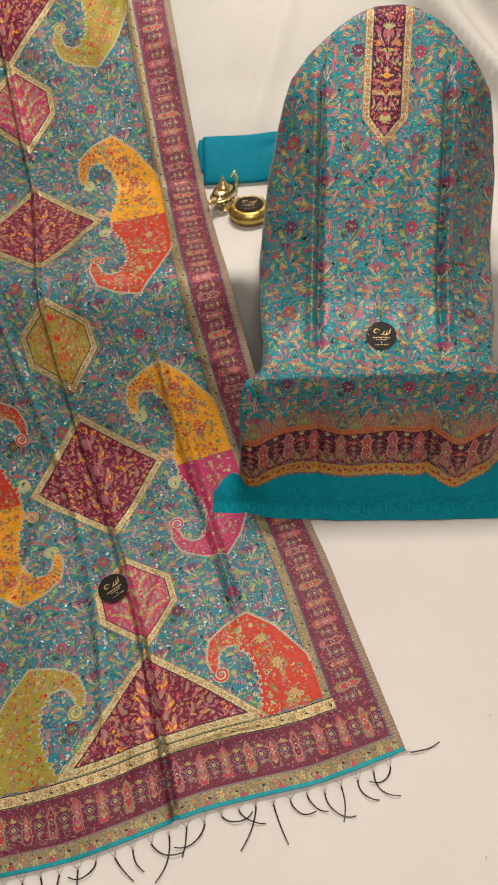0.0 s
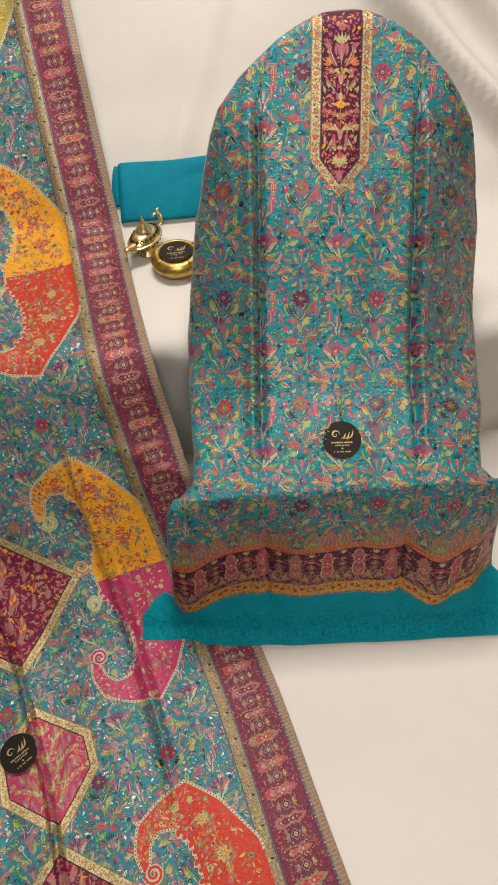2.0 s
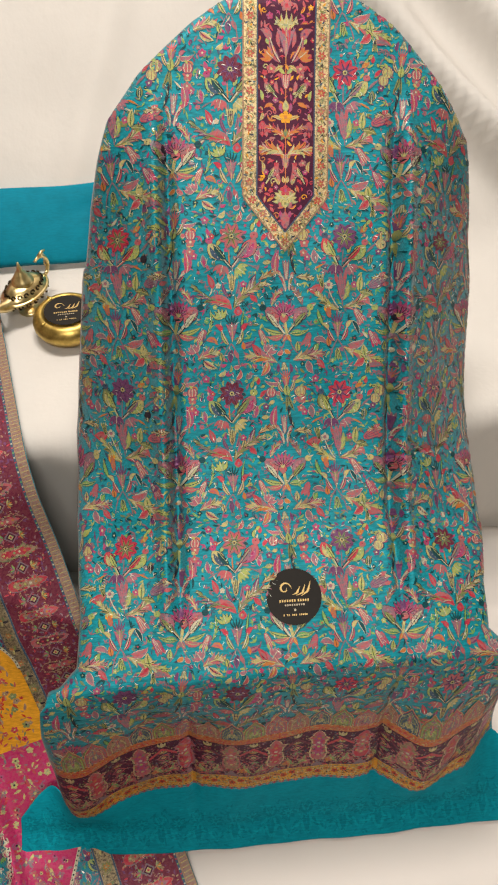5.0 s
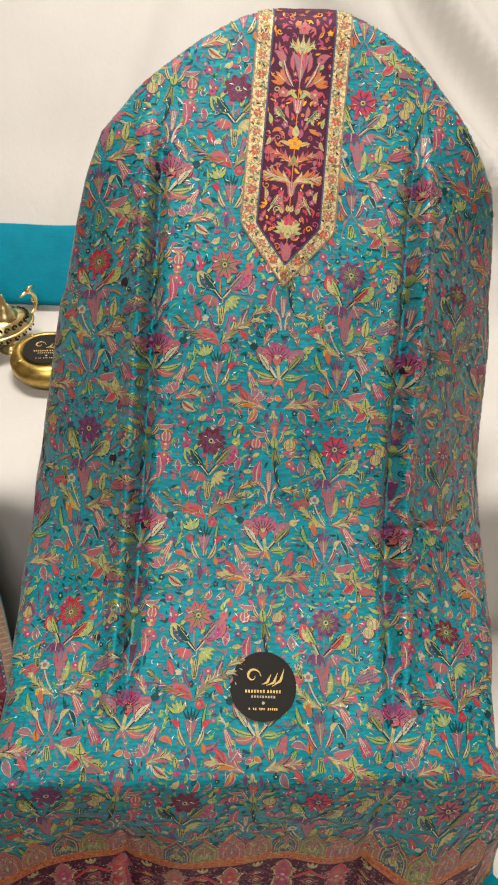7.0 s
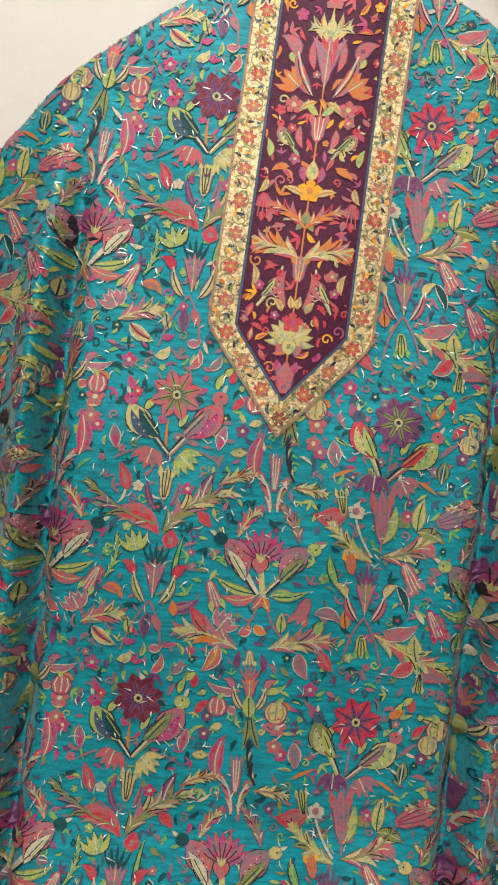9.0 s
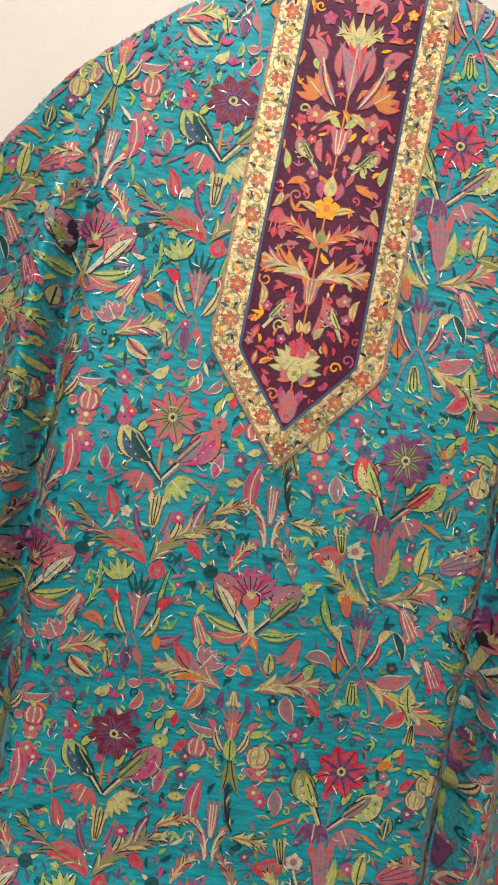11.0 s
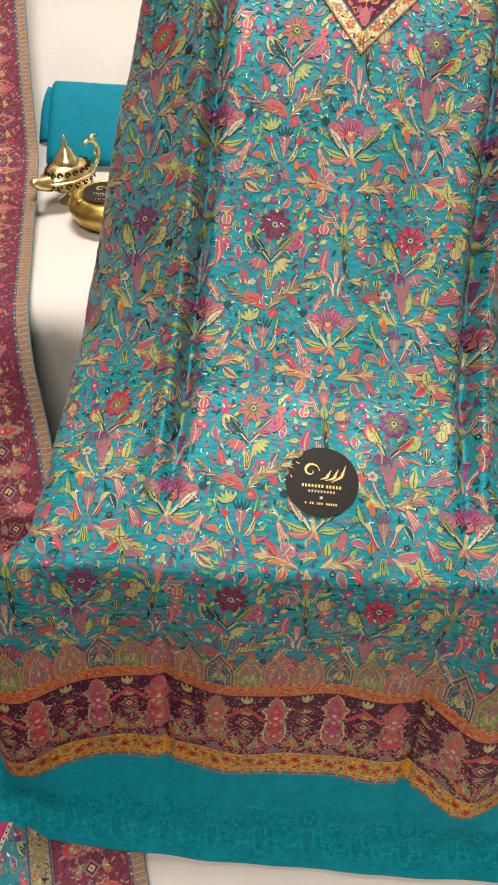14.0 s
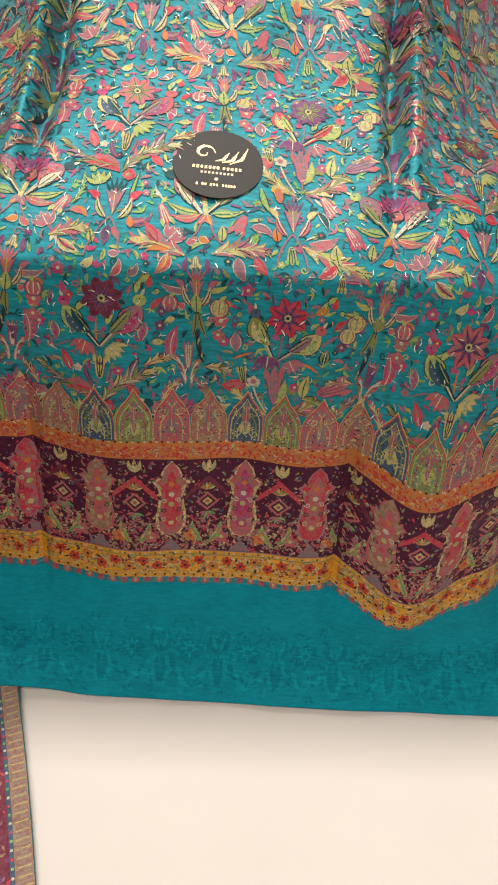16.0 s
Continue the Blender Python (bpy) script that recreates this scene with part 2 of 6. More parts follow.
def kameez_raw(X, s):
    y, z = np.interp(s, KS, KY), np.interp(s, KS, KZ)
    dy, dz = np.interp(s + 0.004, KS, KY) - np.interp(s - 0.004, KS, KY), np.interp(s + 0.004, KS, KZ) - np.interp(s - 0.004, KS, KZ)
    n = np.hypot(dy, dz) + 1e-9
    ny, nz = -dz / n, dy / n
    lean = 0.045 * (s - 0.6)
    a, b = 0.096 + lean - X, X - 0.388 - lean
    side = np.where(a > 0, np.hypot(a, 0.02) - 0.02, 0) + np.where(b > 0, np.hypot(b, 0.02) - 0.02, 0)
    upper = step(s, 0.42, 0.62)
    drop = side * (0.12 + 1.0 * step(s, 0.45, 0.75)) * step(s, 0.38, 0.5) * (1 - 0.75 * step(s, 0.93, 1.13))
    # creases beside the two ridges, loose ripples over the rest
    fade = upper * (1 - step(s, 0.98, 1.12))
    drop = drop + 0.016 * fade * (np.exp(-((a + 0.010) / 0.007) ** 2) + np.exp(-((b + 0.010) / 0.007) ** 2))
    drop = drop - 0.012 * fade * (np.exp(-((a - 0.006) / 0.009) ** 2) + np.exp(-((b - 0.006) / 0.009) ** 2))
    drop = drop + 0.0022 * np.sin(31 * X + 9 * s) * np.sin(13 * s + 4 * X) + 0.0012 * np.sin(75 * X - 21 * s + 1.3 * np.sin(17 * s))
    drop = drop + 0.004 * np.exp(-((s - 0.668 - 0.05 * (X - 0.4)) / 0.003) ** 2) * step(X, 0.36, 0.39) * (1 - step(X, 0.46, 0.48))
    # rolled rim
    l, r = kameez_edges(s)
    rim = np.minimum(X - l, r - X)
    drop = drop + np.where((rim < 0.02) & (s > 0.40), 0.02 - np.sqrt(np.clip(0.0004 - (0.02 - np.clip(rim, 0, 0.02)) ** 2, 0, 1)), 0) * 0.8
    top = np.clip(s - 1.20, 0, 0.04)
    drop = drop + top * top * 14
    low = 1 - step(s, 0.22, 0.42)
    wave = np.exp(-((X - 0.428) / 0.045) ** 2) + 0.75 * np.exp(-((X + 0.055) / 0.04) ** 2) - 0.30 * np.exp(-((X - 0.06) / 0.06) ** 2) - 0.15 * np.exp(-((X - 0.36) / 0.025) ** 2)
    mid = low * step(s, 0.03, 0.13)
    out = 0.032 * wave * mid - 0.05 * mid * (step(X, 0.49, 0.57) + step(-X, 0.07, 0.12))
    out = out + 0.003 * mid * np.sin(40 * X + 3 * s) - 0.006 * mid * (np.exp(-((X - 0.098) / 0.006) ** 2) + np.exp(-((X - 0.362) / 0.006) ** 2))
    sink = 0.022 * wave * low * step(s, 0.05, 0.14)
    # the hem runs slightly askew on the ground
    skew = (1 - step(s, 0.0, 0.2)) * (0.008 * np.clip((X - 0.0) / 0.35, 0, 1.1) - 0.02 * step(-X, -0.05, 0.16))
    Y = y - ny * drop - out - skew
    Z = np.maximum(z - nz * drop - sink - 0.0075 * step(X, 0.09, 0.15) * (1 - step(s, 0.0, 0.06)), 0.0105 - 0.0068 * step(X, 0.09, 0.15))
    return np.stack([X, Y, Z], -1)


DS, DY, DZ = smooth_line([(-0.3, 0.0), (1.02, 0.0), (1.10, 0.01), (1.21, 0.075), (1.30, 0.168), (1.42, 0.31), (1.475, 0.385), (1.52, 0.415),
                          (1.60, 0.418), (1.75, 0.424), (1.88, 0.450), (2.1, 0.655), (2.6, 1.13)], n=1600, r=0.02)
DS = DS - 0.5
QS = np.linspace(-0.1, 2.6, 541)
TURNQ = np.radians(np.interp(QS, [0, 0.35, 0.7, 1.05, 1.5, 2.3], [15.6, 17.5, 17.5, 12.5, 11.5, 9]))
CX = np.concatenate([[0], np.cumsum(-np.sin(TURNQ[:-1]) * 0.005)])
CS = np.concatenate([[0], np.cumsum(np.cos(TURNQ[:-1]) * 0.005)])
CX, CS = CX - CX[20] - 0.214, CS - CS[20] + 0.163


def dupatta_raw(p, q):
    a = np.interp(q, QS, TURNQ)
    bend = 0.010 * np.sin(3.1 * q + 0.4) * step(q, 0.15, 0.5)
    X = np.interp(q, QS, CX) + p * np.cos(a) + bend
    s = np.interp(q, QS, CS) + p * np.sin(a) + 0.007 * np.sin(13 * p + 0.8) * (1 - step(q, 0.05, 0.4))
    y, z = np.interp(s, DS, DY), np.interp(s, DS, DZ)
    dy, dz = np.interp(s + 0.004, DS, DY) - np.interp(s - 0.004, DS, DY), np.interp(s + 0.004, DS, DZ) - np.interp(s - 0.004, DS, DZ)
    n = np.hypot(dy, dz) + 1e-9
    h = 0.004 + 0.012 * np.exp(-((p - 0.006 * np.sin(5 * q)) / 0.0065) ** 2) + 0.013 * np.exp(-((p - 0.215 - 0.03 * q) / 0.012) ** 2) * step(q, 0.3, 0.5) * (1 - step(q, 1.0, 1.3))
    h = h + 0.004 * np.exp(-((p - 0.36) / 0.012) ** 2) * step(q, 0.8, 1.1)
    h = h + 0.0045 * np.exp(-((p + 0.13 - 0.05 * np.sin(2.2 * q)) / 0.009) ** 2) * step(q, 0.1, 0.3) + 0.0016 * (1 + np.sin(37 * p + 5 * q + 2 * np.sin(6 * q))) + 0.0012 * (1 + np.sin(24 * q + 6 * p))
    h = h + 0.0035 * np.exp(-(np.sin(8 * p - 3 * q + 0.5 + 0.6 * np.sin(4 * q)) / 0.13) ** 2) * (0.5 + 0.5 * np.sin(5 * q + 7 * p))
    h = h + 0.0030 * np.exp(-(np.sin(5 * p + 6 * q + 1.1) / 0.10) ** 2) * (0.5 + 0.5 * np.sin(9 * p - 2 * q))
    h = h + 0.012 * np.exp(-((q - 0.115 - 0.04 * p) / 0.012) ** 2) * step(p, -0.1, 0.02) * (1 - step(p, 0.2, 0.3)) * 0.6
    h = h + 0.010 * step(p, 0.30, 0.47) * step(q, 0.75, 0.95) * (1 - step(q, 1.0, 1.15))
    return np.stack([X, y - dz / n * h, z + dy / n * h], -1)


class Drape:
    """A cloth: its map, and what lies inside its outline."""

    def __init__(self, raw, inside):
        self.raw, self.inside = raw, inside

    def at(self, a, b, h):
        a, b, h = np.asarray(a, float), np.asarray(b, float), np.asarray(h, float)
        e = 0.0015
        P = self.raw(a, b)
        n = np.cross(self.raw(a + e, b) - self.raw(a - e, b), self.raw(a, b + e) - self.raw(a, b - e))
        n = n / (np.linalg.norm(n, axis=-1, keepdims=True) + 1e-12)
        return P + n * h[..., None]


def in_kameez(a, b):
    l, r = kameez_edges(b)
    return (a > l + 0.003) & (a < r - 0.003) & (b < 1.236) & (b > 0.003)


KAMEEZ = Drape(kameez_raw, in_kameez)
DUPATTA = Drape(dupatta_raw, lambda p, q: (np.abs(p) < 0.4715) & (q > 0.0) & (q < 2.4))


class Pattern:
    """Flat woven shapes in cloth metres: points are complex numbers, each shape has a height and a thread."""

    def __init__(self, slim=1.0):
        self.v, self.h, self.f, self.m, self.slim = [], [], [], [], slim

    def shape(self, pts, faces, h, thread):
        o = len(self.v)
        self.v += pts
        self.h += [h] * len(pts)
        self.f += [tuple(o + i for i in f) for f in faces]
        self.m += [SLOT[thread]] * len(faces)

    def leaf(self, z, ang, length, width, thread, h=1, curl=0.0, n=5, fat=0.8, core=None, vein=None):
        p, pts = complex(z), [complex(z)]
        mids = []
        for i in range(1, n):
            t = i / n
            p += length / n * complex(math.cos(ang + curl * t), math.sin(ang + curl * t))
            w = 0.5 * self.slim * width * math.sin(math.pi * t ** fat)
            d = complex(-math.sin(ang + curl * t), math.cos(ang + curl * t)) * w
            pts += [p + d, p - d]
            mids.append(p)
        tip = p + length / n * complex(math.cos(ang + curl), math.sin(ang + curl))
        pts.append(tip)
        last = len(pts) - 1
        faces = [(0, 2, 1)] + [(2 * i - 1, 2 * i, 2 * i + 2, 2 * i + 1) for i in range(1, n - 1)] + [(last - 2, last - 1, last)]
        self.shape(pts, faces, h, thread)
        if core:
            self.leaf(z + 0.15 * (tip - z), ang + 0.15 * curl, 0.7 * length, 0.5 * width, core, h + 1, 0.7 * curl, max(3, n - 1), fat)
            if length > 0.012:
                self.stroke([z] + mids, 0.0005, "mauve" if core in ("straw", "cream", "lime", "coral") else "straw", h + 2)
        if vein:
            self.stroke([z] + mids, 0.0006, vein, h + 2)
        return tip

    def stroke(self, pts, width, thread, h=1, close=False):
        k, out = len(pts), []
        for i, p in enumerate(pts):
            d = pts[(i + 1) % k if close else min(i + 1, k - 1)] - pts[i - 1 if close else max(i - 1, 0)]
            d = d / (abs(d) + 1e-9) * 1j * width / 2
            out += [p + d, p - d]
        faces = [(2 * i, 2 * i + 1, 2 * i + 3, 2 * i + 2) for i in range(k - 1)]
        if close:
            faces.append((2 * k - 2, 2 * k - 1, 1, 0))
        self.shape(out, faces, h, thread)

    def disc(self, z, r, thread, h=1, n=7, ratio=1.0, ang=0.0):
        turn = complex(math.cos(ang), math.sin(ang))
        pts = [z + turn * complex(r * math.cos(k * 2 * math.pi / n), ratio * r * math.sin(k * 2 * math.pi / n)) for k in range(n)]
        self.shape(pts, [tuple(range(n))], h, thread)

    def star(self, z, r, petals, thread, core, eye="straw", h=2, turn=0.0):
        for k in range(petals):
            a = turn + k * 2 * math.pi / petals
            self.leaf(z, a, r, r * 0.50 / self.slim, thread, h + 0.2 * (k % 2), n=4, fat=1.25)
            self.leaf(z, a, r * 0.7, r * 0.22, core, h + 1, n=3)
        self.disc(z, r * 0.2, eye, h + 2)

    def bloom(self, z, r, thread, eye="straw", h=2, turn=0.3):
        for k in range(5):
            self.leaf(z, turn + k * 1.2566, r, r * 0.8, thread, h + 0.1 * k, n=3, fat=1.4)
        self.disc(z, r * 0.28, eye, h + 1, 6)

    def tulip(self, z, ang, size, outer, inner, tip="straw", h=2):
        for k in (-1, 1):
            self.leaf(z, ang + 0.55 * k, size, size * 0.34, outer, h, -0.9 * k, core=inner)
            self.leaf(z, ang + 0.28 * k, size * 0.92, size * 0.26, inner, h + 0.5, -0.3 * k)
        self.leaf(z, ang, size * 0.95, size * 0.28, outer, h + 1, core=tip)

    def plume(self, z, ang, length, curl, stem, threads, n=7, h=2, side=1.0, size=0.46):
        pts, p = [z], complex(z)
        for i in range(n):
            t = (i + 0.5) / n
            p += length / n * complex(math.cos(ang + curl * t), math.sin(ang + curl * t))
            pts.append(p)
        for i in range(1, n + 1):
            a = ang + curl * i / n
            ln = length * size * (1.0 - 0.35 * abs(2 * i / n - 1.1))
            for k in (-1, 1):
                if k < 0 and side < 1 and i % 2:
                    continue
                self.leaf(pts[i], a + 0.75 * k, ln, ln * 0.38, threads[(i + (k > 0)) % len(threads)], h + 0.1 * (i % 3), -0.9 * k, 4, vein="straw" if (i + k) % 4 == 0 else None)
        self.leaf(pts[-1], ang + curl, length * size, length * size * 0.32, threads[0], h, 0.4 * curl, core=threads[-1])
        self.stroke(pts, 0.0013, stem, h + 1.5)

    def spiral(self, z, r, turns, thread, width, h=2, start=0.0, sense=1):
        k = int(10 * turns)
        self.stroke([z + r * (1 - 0.8 * i / k) * complex(math.cos(start + sense * i * 0.628), math.sin(start + sense * i * 0.628)) for i in range(k + 1)], width, thread, h)

    def add(self, other, a=1, b=0, mirror=False, remap=None, lift=0.0):
        o = len(self.v)
        self.v += [a * (z.conjugate() * -1 if mirror else z) + b for z in other.v]
        self.h += [h + lift for h in other.h]
        self.f += [tuple(o + i for i in (reversed(f) if mirror else f)) for f in other.f]
        self.m += [remap.get(m, m) for m in other.m] if remap else other.m

    def curve(self, a, b, bow, n):
        c = (a + b) / 2 + 1j * (b - a) * bow
        return [a * (1 - t) ** 2 + 2 * c * t * (1 - t) + b * t * t for t in (i / n for i in range(n + 1))]

    def blade(self, a, b, width, thread, bow=0.0, h=2.0, edge=None, vein=None, core=None, fat=0.8, n=6):
        """A leaf from a to b along a bowed line, with a darker edge, an inner field and a midrib."""
        def body(line, w, th, hh):
            k, pts = len(line) - 1, [line[0]]
            for i in range(1, k):
                d = line[i + 1] - line[i - 1]
                d = d / (abs(d) + 1e-9) * 0.5j * w * math.sin(math.pi * (i / k) ** fat)
                pts += [line[i] + d, line[i] - d]
            pts.append(line[k])
            last = len(pts) - 1
            self.shape(pts, [(0, 2, 1)] + [(2 * i - 1, 2 * i, 2 * i + 2, 2 * i + 1) for i in range(1, k - 1)] + [(last - 2, last - 1, last)], hh, th)
        line = self.curve(a, b, bow, n)
        if edge:
            body(line, width + 0.0016, edge, h - 0.5)
        body(line, width, thread, h)
        if core:
            inside = [line[0] + (z - line[0]) * 0.86 for z in line]
            body(inside, width * 0.5, core, h + 0.8)
        if vein:
            self.stroke(line[:-1], 0.0007, vein, h + 1.6)

    def frond(self, a, b, bow, threads, length, n=7, side=0, stem="olive", edge="purple", h=2.4):
        """A curved stem with hooked leaflets along one side or both."""
        line = self.curve(a, b, bow, n)
        for i in range(1, n + 1):
            d = line[i] - line[i - 1]
            d /= abs(d)
            L = length * (1.0 - 0.45 * abs(2 * i / n - 0.9))
            for s in ((-1, 1) if side == 0 else (side,)):
                tip = line[i] + d * L * complex(0.72, 0.62 * s)
                self.blade(line[i - 1], tip, L * 0.34, threads[(i + (s > 0)) % len(threads)], -0.28 * s, h + 0.1 * (i % 3), edge if i % 2 else None, "dark" if i % 3 == 0 else "cream" if i % 3 == 1 else None, n=5)
        self.blade(line[-2], line[-1] + (line[-1] - line[-2]) * 0.8, length * 0.3, threads[0], 0.1, h + 0.3, edge, n=5)
        self.stroke(line, 0.0013, stem, h + 2)

    def bird(self, tail, head, body, wing, crown, belly, sense=1, h=3.0):
        """A perched bird: long tail, round body, folded speckled wing, head with a beak."""
        u = head - tail
        s = abs(u)
        nrm = u / s * 1j * sense
        for k, th in ((-0.035, wing), (0.0, "cream"), (0.035, "dark")):
            self.stroke([tail + nrm * s * k * 0.6, tail + u * 0.25 + nrm * s * k, tail + u * 0.5 + nrm * s * k * 1.3], 0.0013, th, h)
        self.blade(tail + u * 0.28, tail + u * 0.95, s * 0.36, body, -0.16 * sense, h + 0.4, "dark", fat=1.15, n=8)
        self.blade(tail + u * 0.36 - nrm * s * 0.075, tail + u * 0.85 - nrm * s * 0.05, s * 0.15, belly, -0.2 * sense, h + 1.4, n=6)
        self.blade(tail + u * 0.26 + nrm * s * 0.05, tail + u * 0.80 + nrm * s * 0.045, s * 0.16, wing, -0.12 * sense, h + 1.5, "dark", n=6)
        for k in range(3):
            self.stroke([tail + u * (0.30 + 0.03 * k) + nrm * s * (0.02 + 0.03 * k), tail + u * (0.66 + 0.03 * k) + nrm * s * (0.02 + 0.035 * k)], 0.0006, ("dark", "lime", "dark")[k], h + 2.6)
        for k in range(7):
            self.disc(tail + u * (0.42 + 0.06 * k) - nrm * s * (0.07 + 0.02 * (k % 2)), 0.0006, "cream" if k % 2 else "dark", h + 2.6, 4)
        self.disc(tail + u * 0.97 + nrm * s * 0.04, s * 0.105, crown, h + 2, 9, 0.9)
        self.leaf(tail + u * 1.03 + nrm * s * 0.06, math.atan2(u.imag, u.real) + 0.35 * sense, s * 0.14, s * 0.06, "cream", h + 1.9, n=3)
        self.disc(tail + u * 0.99 + nrm * s * 0.055, 0.0007, "dark", h + 3, 5)
        for k in (0.45, 0.58):
            p = tail + u * k - nrm * s * 0.15
            self.stroke([p, p - nrm * s * 0.10, p - nrm * s * 0.12 + u * 0.05], 0.0006, "cream", h)

    def bell(self, a, b, width, thread, lines="cream", tips="straw", h=3.0):
        """A hanging or standing bell: narrow at the stem, toothed at the mouth."""
        u = b - a
        n = u / abs(u) * 1j * width / 2
        prof = ((0.0, 0.25), (0.2, 0.62), (0.5, 0.72), (0.78, 0.95))
        for g, th, hh in ((1.18, "purple", h - 0.5), (1.0, thread, h)):
            pts = [a + u * t + n * w * g for t, w in prof] + [a + u * t - n * w * g for t, w in reversed(prof)]
            self.shape(pts, [(0, 7, 6, 1), (1, 6, 5, 2), (2, 5, 4, 3)], hh, th)
        for k in (-0.72, 0.0, 0.72):
            self.blade(a + u * 0.62 + n * k, b + n * k * 1.25, width * 0.36, tips if k else thread, 0.0, h + 0.5, n=5)
        for k in (-0.4, 0.0, 0.4):
            self.stroke([a + u * 0.06 + n * k * 0.4, a + u * 0.45 + n * k, a + u * 0.85 + n * k * 1.2], 0.0007, lines, h + 1.4)

    def thistle(self, a, up, outer, inner_, calyx, h=3.0):
        """A fan of narrow petals over a scaled cup."""
        r = abs(up)
        for ring, (f, th, m) in enumerate(((1.0, outer, 9), (0.78, inner_, 8), (0.52, outer, 6))):
            for k in range(m):
                t = (k / (m - 1) - 0.5) * 2.1
                d = up * f * complex(math.cos(t), math.sin(t))
                self.blade(a + d * 0.15, a + d, r * 0.24, th if k % 2 else "magenta", 0.1 * t, h + 0.5 * ring, "purple" if ring == 0 else None, "dark" if ring == 1 else None, n=5)
        self.blade(a - up * 0.42, a + up * 0.30, r * 0.5, calyx, 0, h + 2, "dark", fat=1.0)
        for k in (-1, 0, 1):
            self.blade(a - up * 0.05, a + up * 0.25 * complex(1, 0.6 * k), r * 0.10, "straw", 0, h + 3, n=4)

    def cup(self, a, up, body, side, tip, prong, h=3.0):
        """A fluted cup with two recurved leaves and a crest."""
        s = abs(up)
        for k in (-1, 1):
            base, knee, end = a + up * complex(-0.15, 0.18 * k), a + up * complex(0.62, 0.52 * k), a + up * complex(0.86, 0.86 * k)
            self.blade(base, knee, s * 0.20, side, 0.20 * k, h, "purple", "dark")
            self.blade(knee - up * 0.12, end, s * 0.22, tip, -0.45 * k, h + 0.8, "purple", n=6)
            self.stroke([base, a + up * complex(0.25, 0.40 * k), knee], 0.0010, "cream", h + 1.2)
        for k in range(-2, 3):
            self.blade(a, a + up * complex(1.0 - 0.05 * abs(k), 0.15 * k), s * 0.20, body if k % 2 else "rose", -0.12 * k, h + 1 + 0.1 * k, "purple" if abs(k) == 2 else None, "straw" if k == 0 else None, fat=1.0)
        for k in range(-2, 3):
            self.blade(a + up * 0.8, a + up * complex(1.42 - 0.07 * abs(k), 0.17 * k), s * 0.09, prong, 0.1 * k, h + 0.7, n=4)

    def oak(self, a, b, thread, edge=None, h=2.0):
        u = b - a
        for k in (-2, -1, 0, 1, 2):
            self.blade(a + u * 0.2 * (2 - abs(k)) * 0.5, a + u * complex(1.0 - 0.12 * abs(k), 0.36 * k), abs(u) * 0.30, thread, 0.1 * k, h + 0.1 * k, edge, n=4)
        self.stroke([a, a + u * 0.7], 0.0008, "cream", h + 1.2)

    def fruit(self, z, r, thread, line, h=3.0):
        self.disc(z, r * 1.15, "purple", h - 0.5, 12)
        self.disc(z, r, thread, h, 12)
        for k in (-0.5, 0.0, 0.5):
            self.stroke([z + complex(k * r, -0.75 * r), z + complex(k * r * 1.5, 0), z + complex(k * r, 0.75 * r)], 0.0009, line, h + 1)
        self.blade(z + 1j * r * 0.7, z + complex(r * 0.7, r * 1.5), r * 0.5, "lime", 0.2, h + 1, n=4)

    def refine(self, cell=0.009):
        """Splits shapes that are too large to follow the cloth."""
        faces, mats = [], []
        for f, m in zip(self.f, self.m):
            todo = [f]
            while todo:
                g = todo.pop()
                k = len(g)
                e = [abs(self.v[g[i]] - self.v[g[(i + 1) % k]]) for i in range(k)]
                if max(e) <= cell:
                    faces.append(g)
                    mats.append(m)
                elif k > 3:
                    todo += [(g[0], g[i], g[i + 1]) for i in range(1, k - 1)]
                else:
                    i = e.index(max(e))
                    a, b, c = g[i], g[(i + 1) % 3], g[(i + 2) % 3]
                    self.v.append((self.v[a] + self.v[b]) / 2)
                    self.h.append((self.h[a] + self.h[b]) / 2)
                    n = len(self.v) - 1
                    todo += [(a, n, c), (n, b, c)]
        self.f, self.m = faces, mats

    def lay(self, name, drape, parent, label="", kind="", base=0.0005, layer=0.00007, within=None):
        """Lays the shapes on the cloth, one mesh; shapes that cross the outline are left out."""
        self.refine()
        v = np.array(self.v)
        ok = drape.inside(v.real, v.imag)
        if within is not None:
            ok &= within(v.real, v.imag)
        P = drape.at(v.real, v.imag, base + layer * np.array(self.h))
        keep = [i for i, f in enumerate(self.f) if all(ok[j] for j in f)]
        used = sorted({j for i in keep for j in self.f[i]})
        where = {j: k for k, j in enumerate(used)}
        return mesh_ob(name, P[used], [[where[j] for j in self.f[i]] for i in keep], list(PALETTE.values()), parent,
                       [self.m[i] for i in keep], False, label, kind)


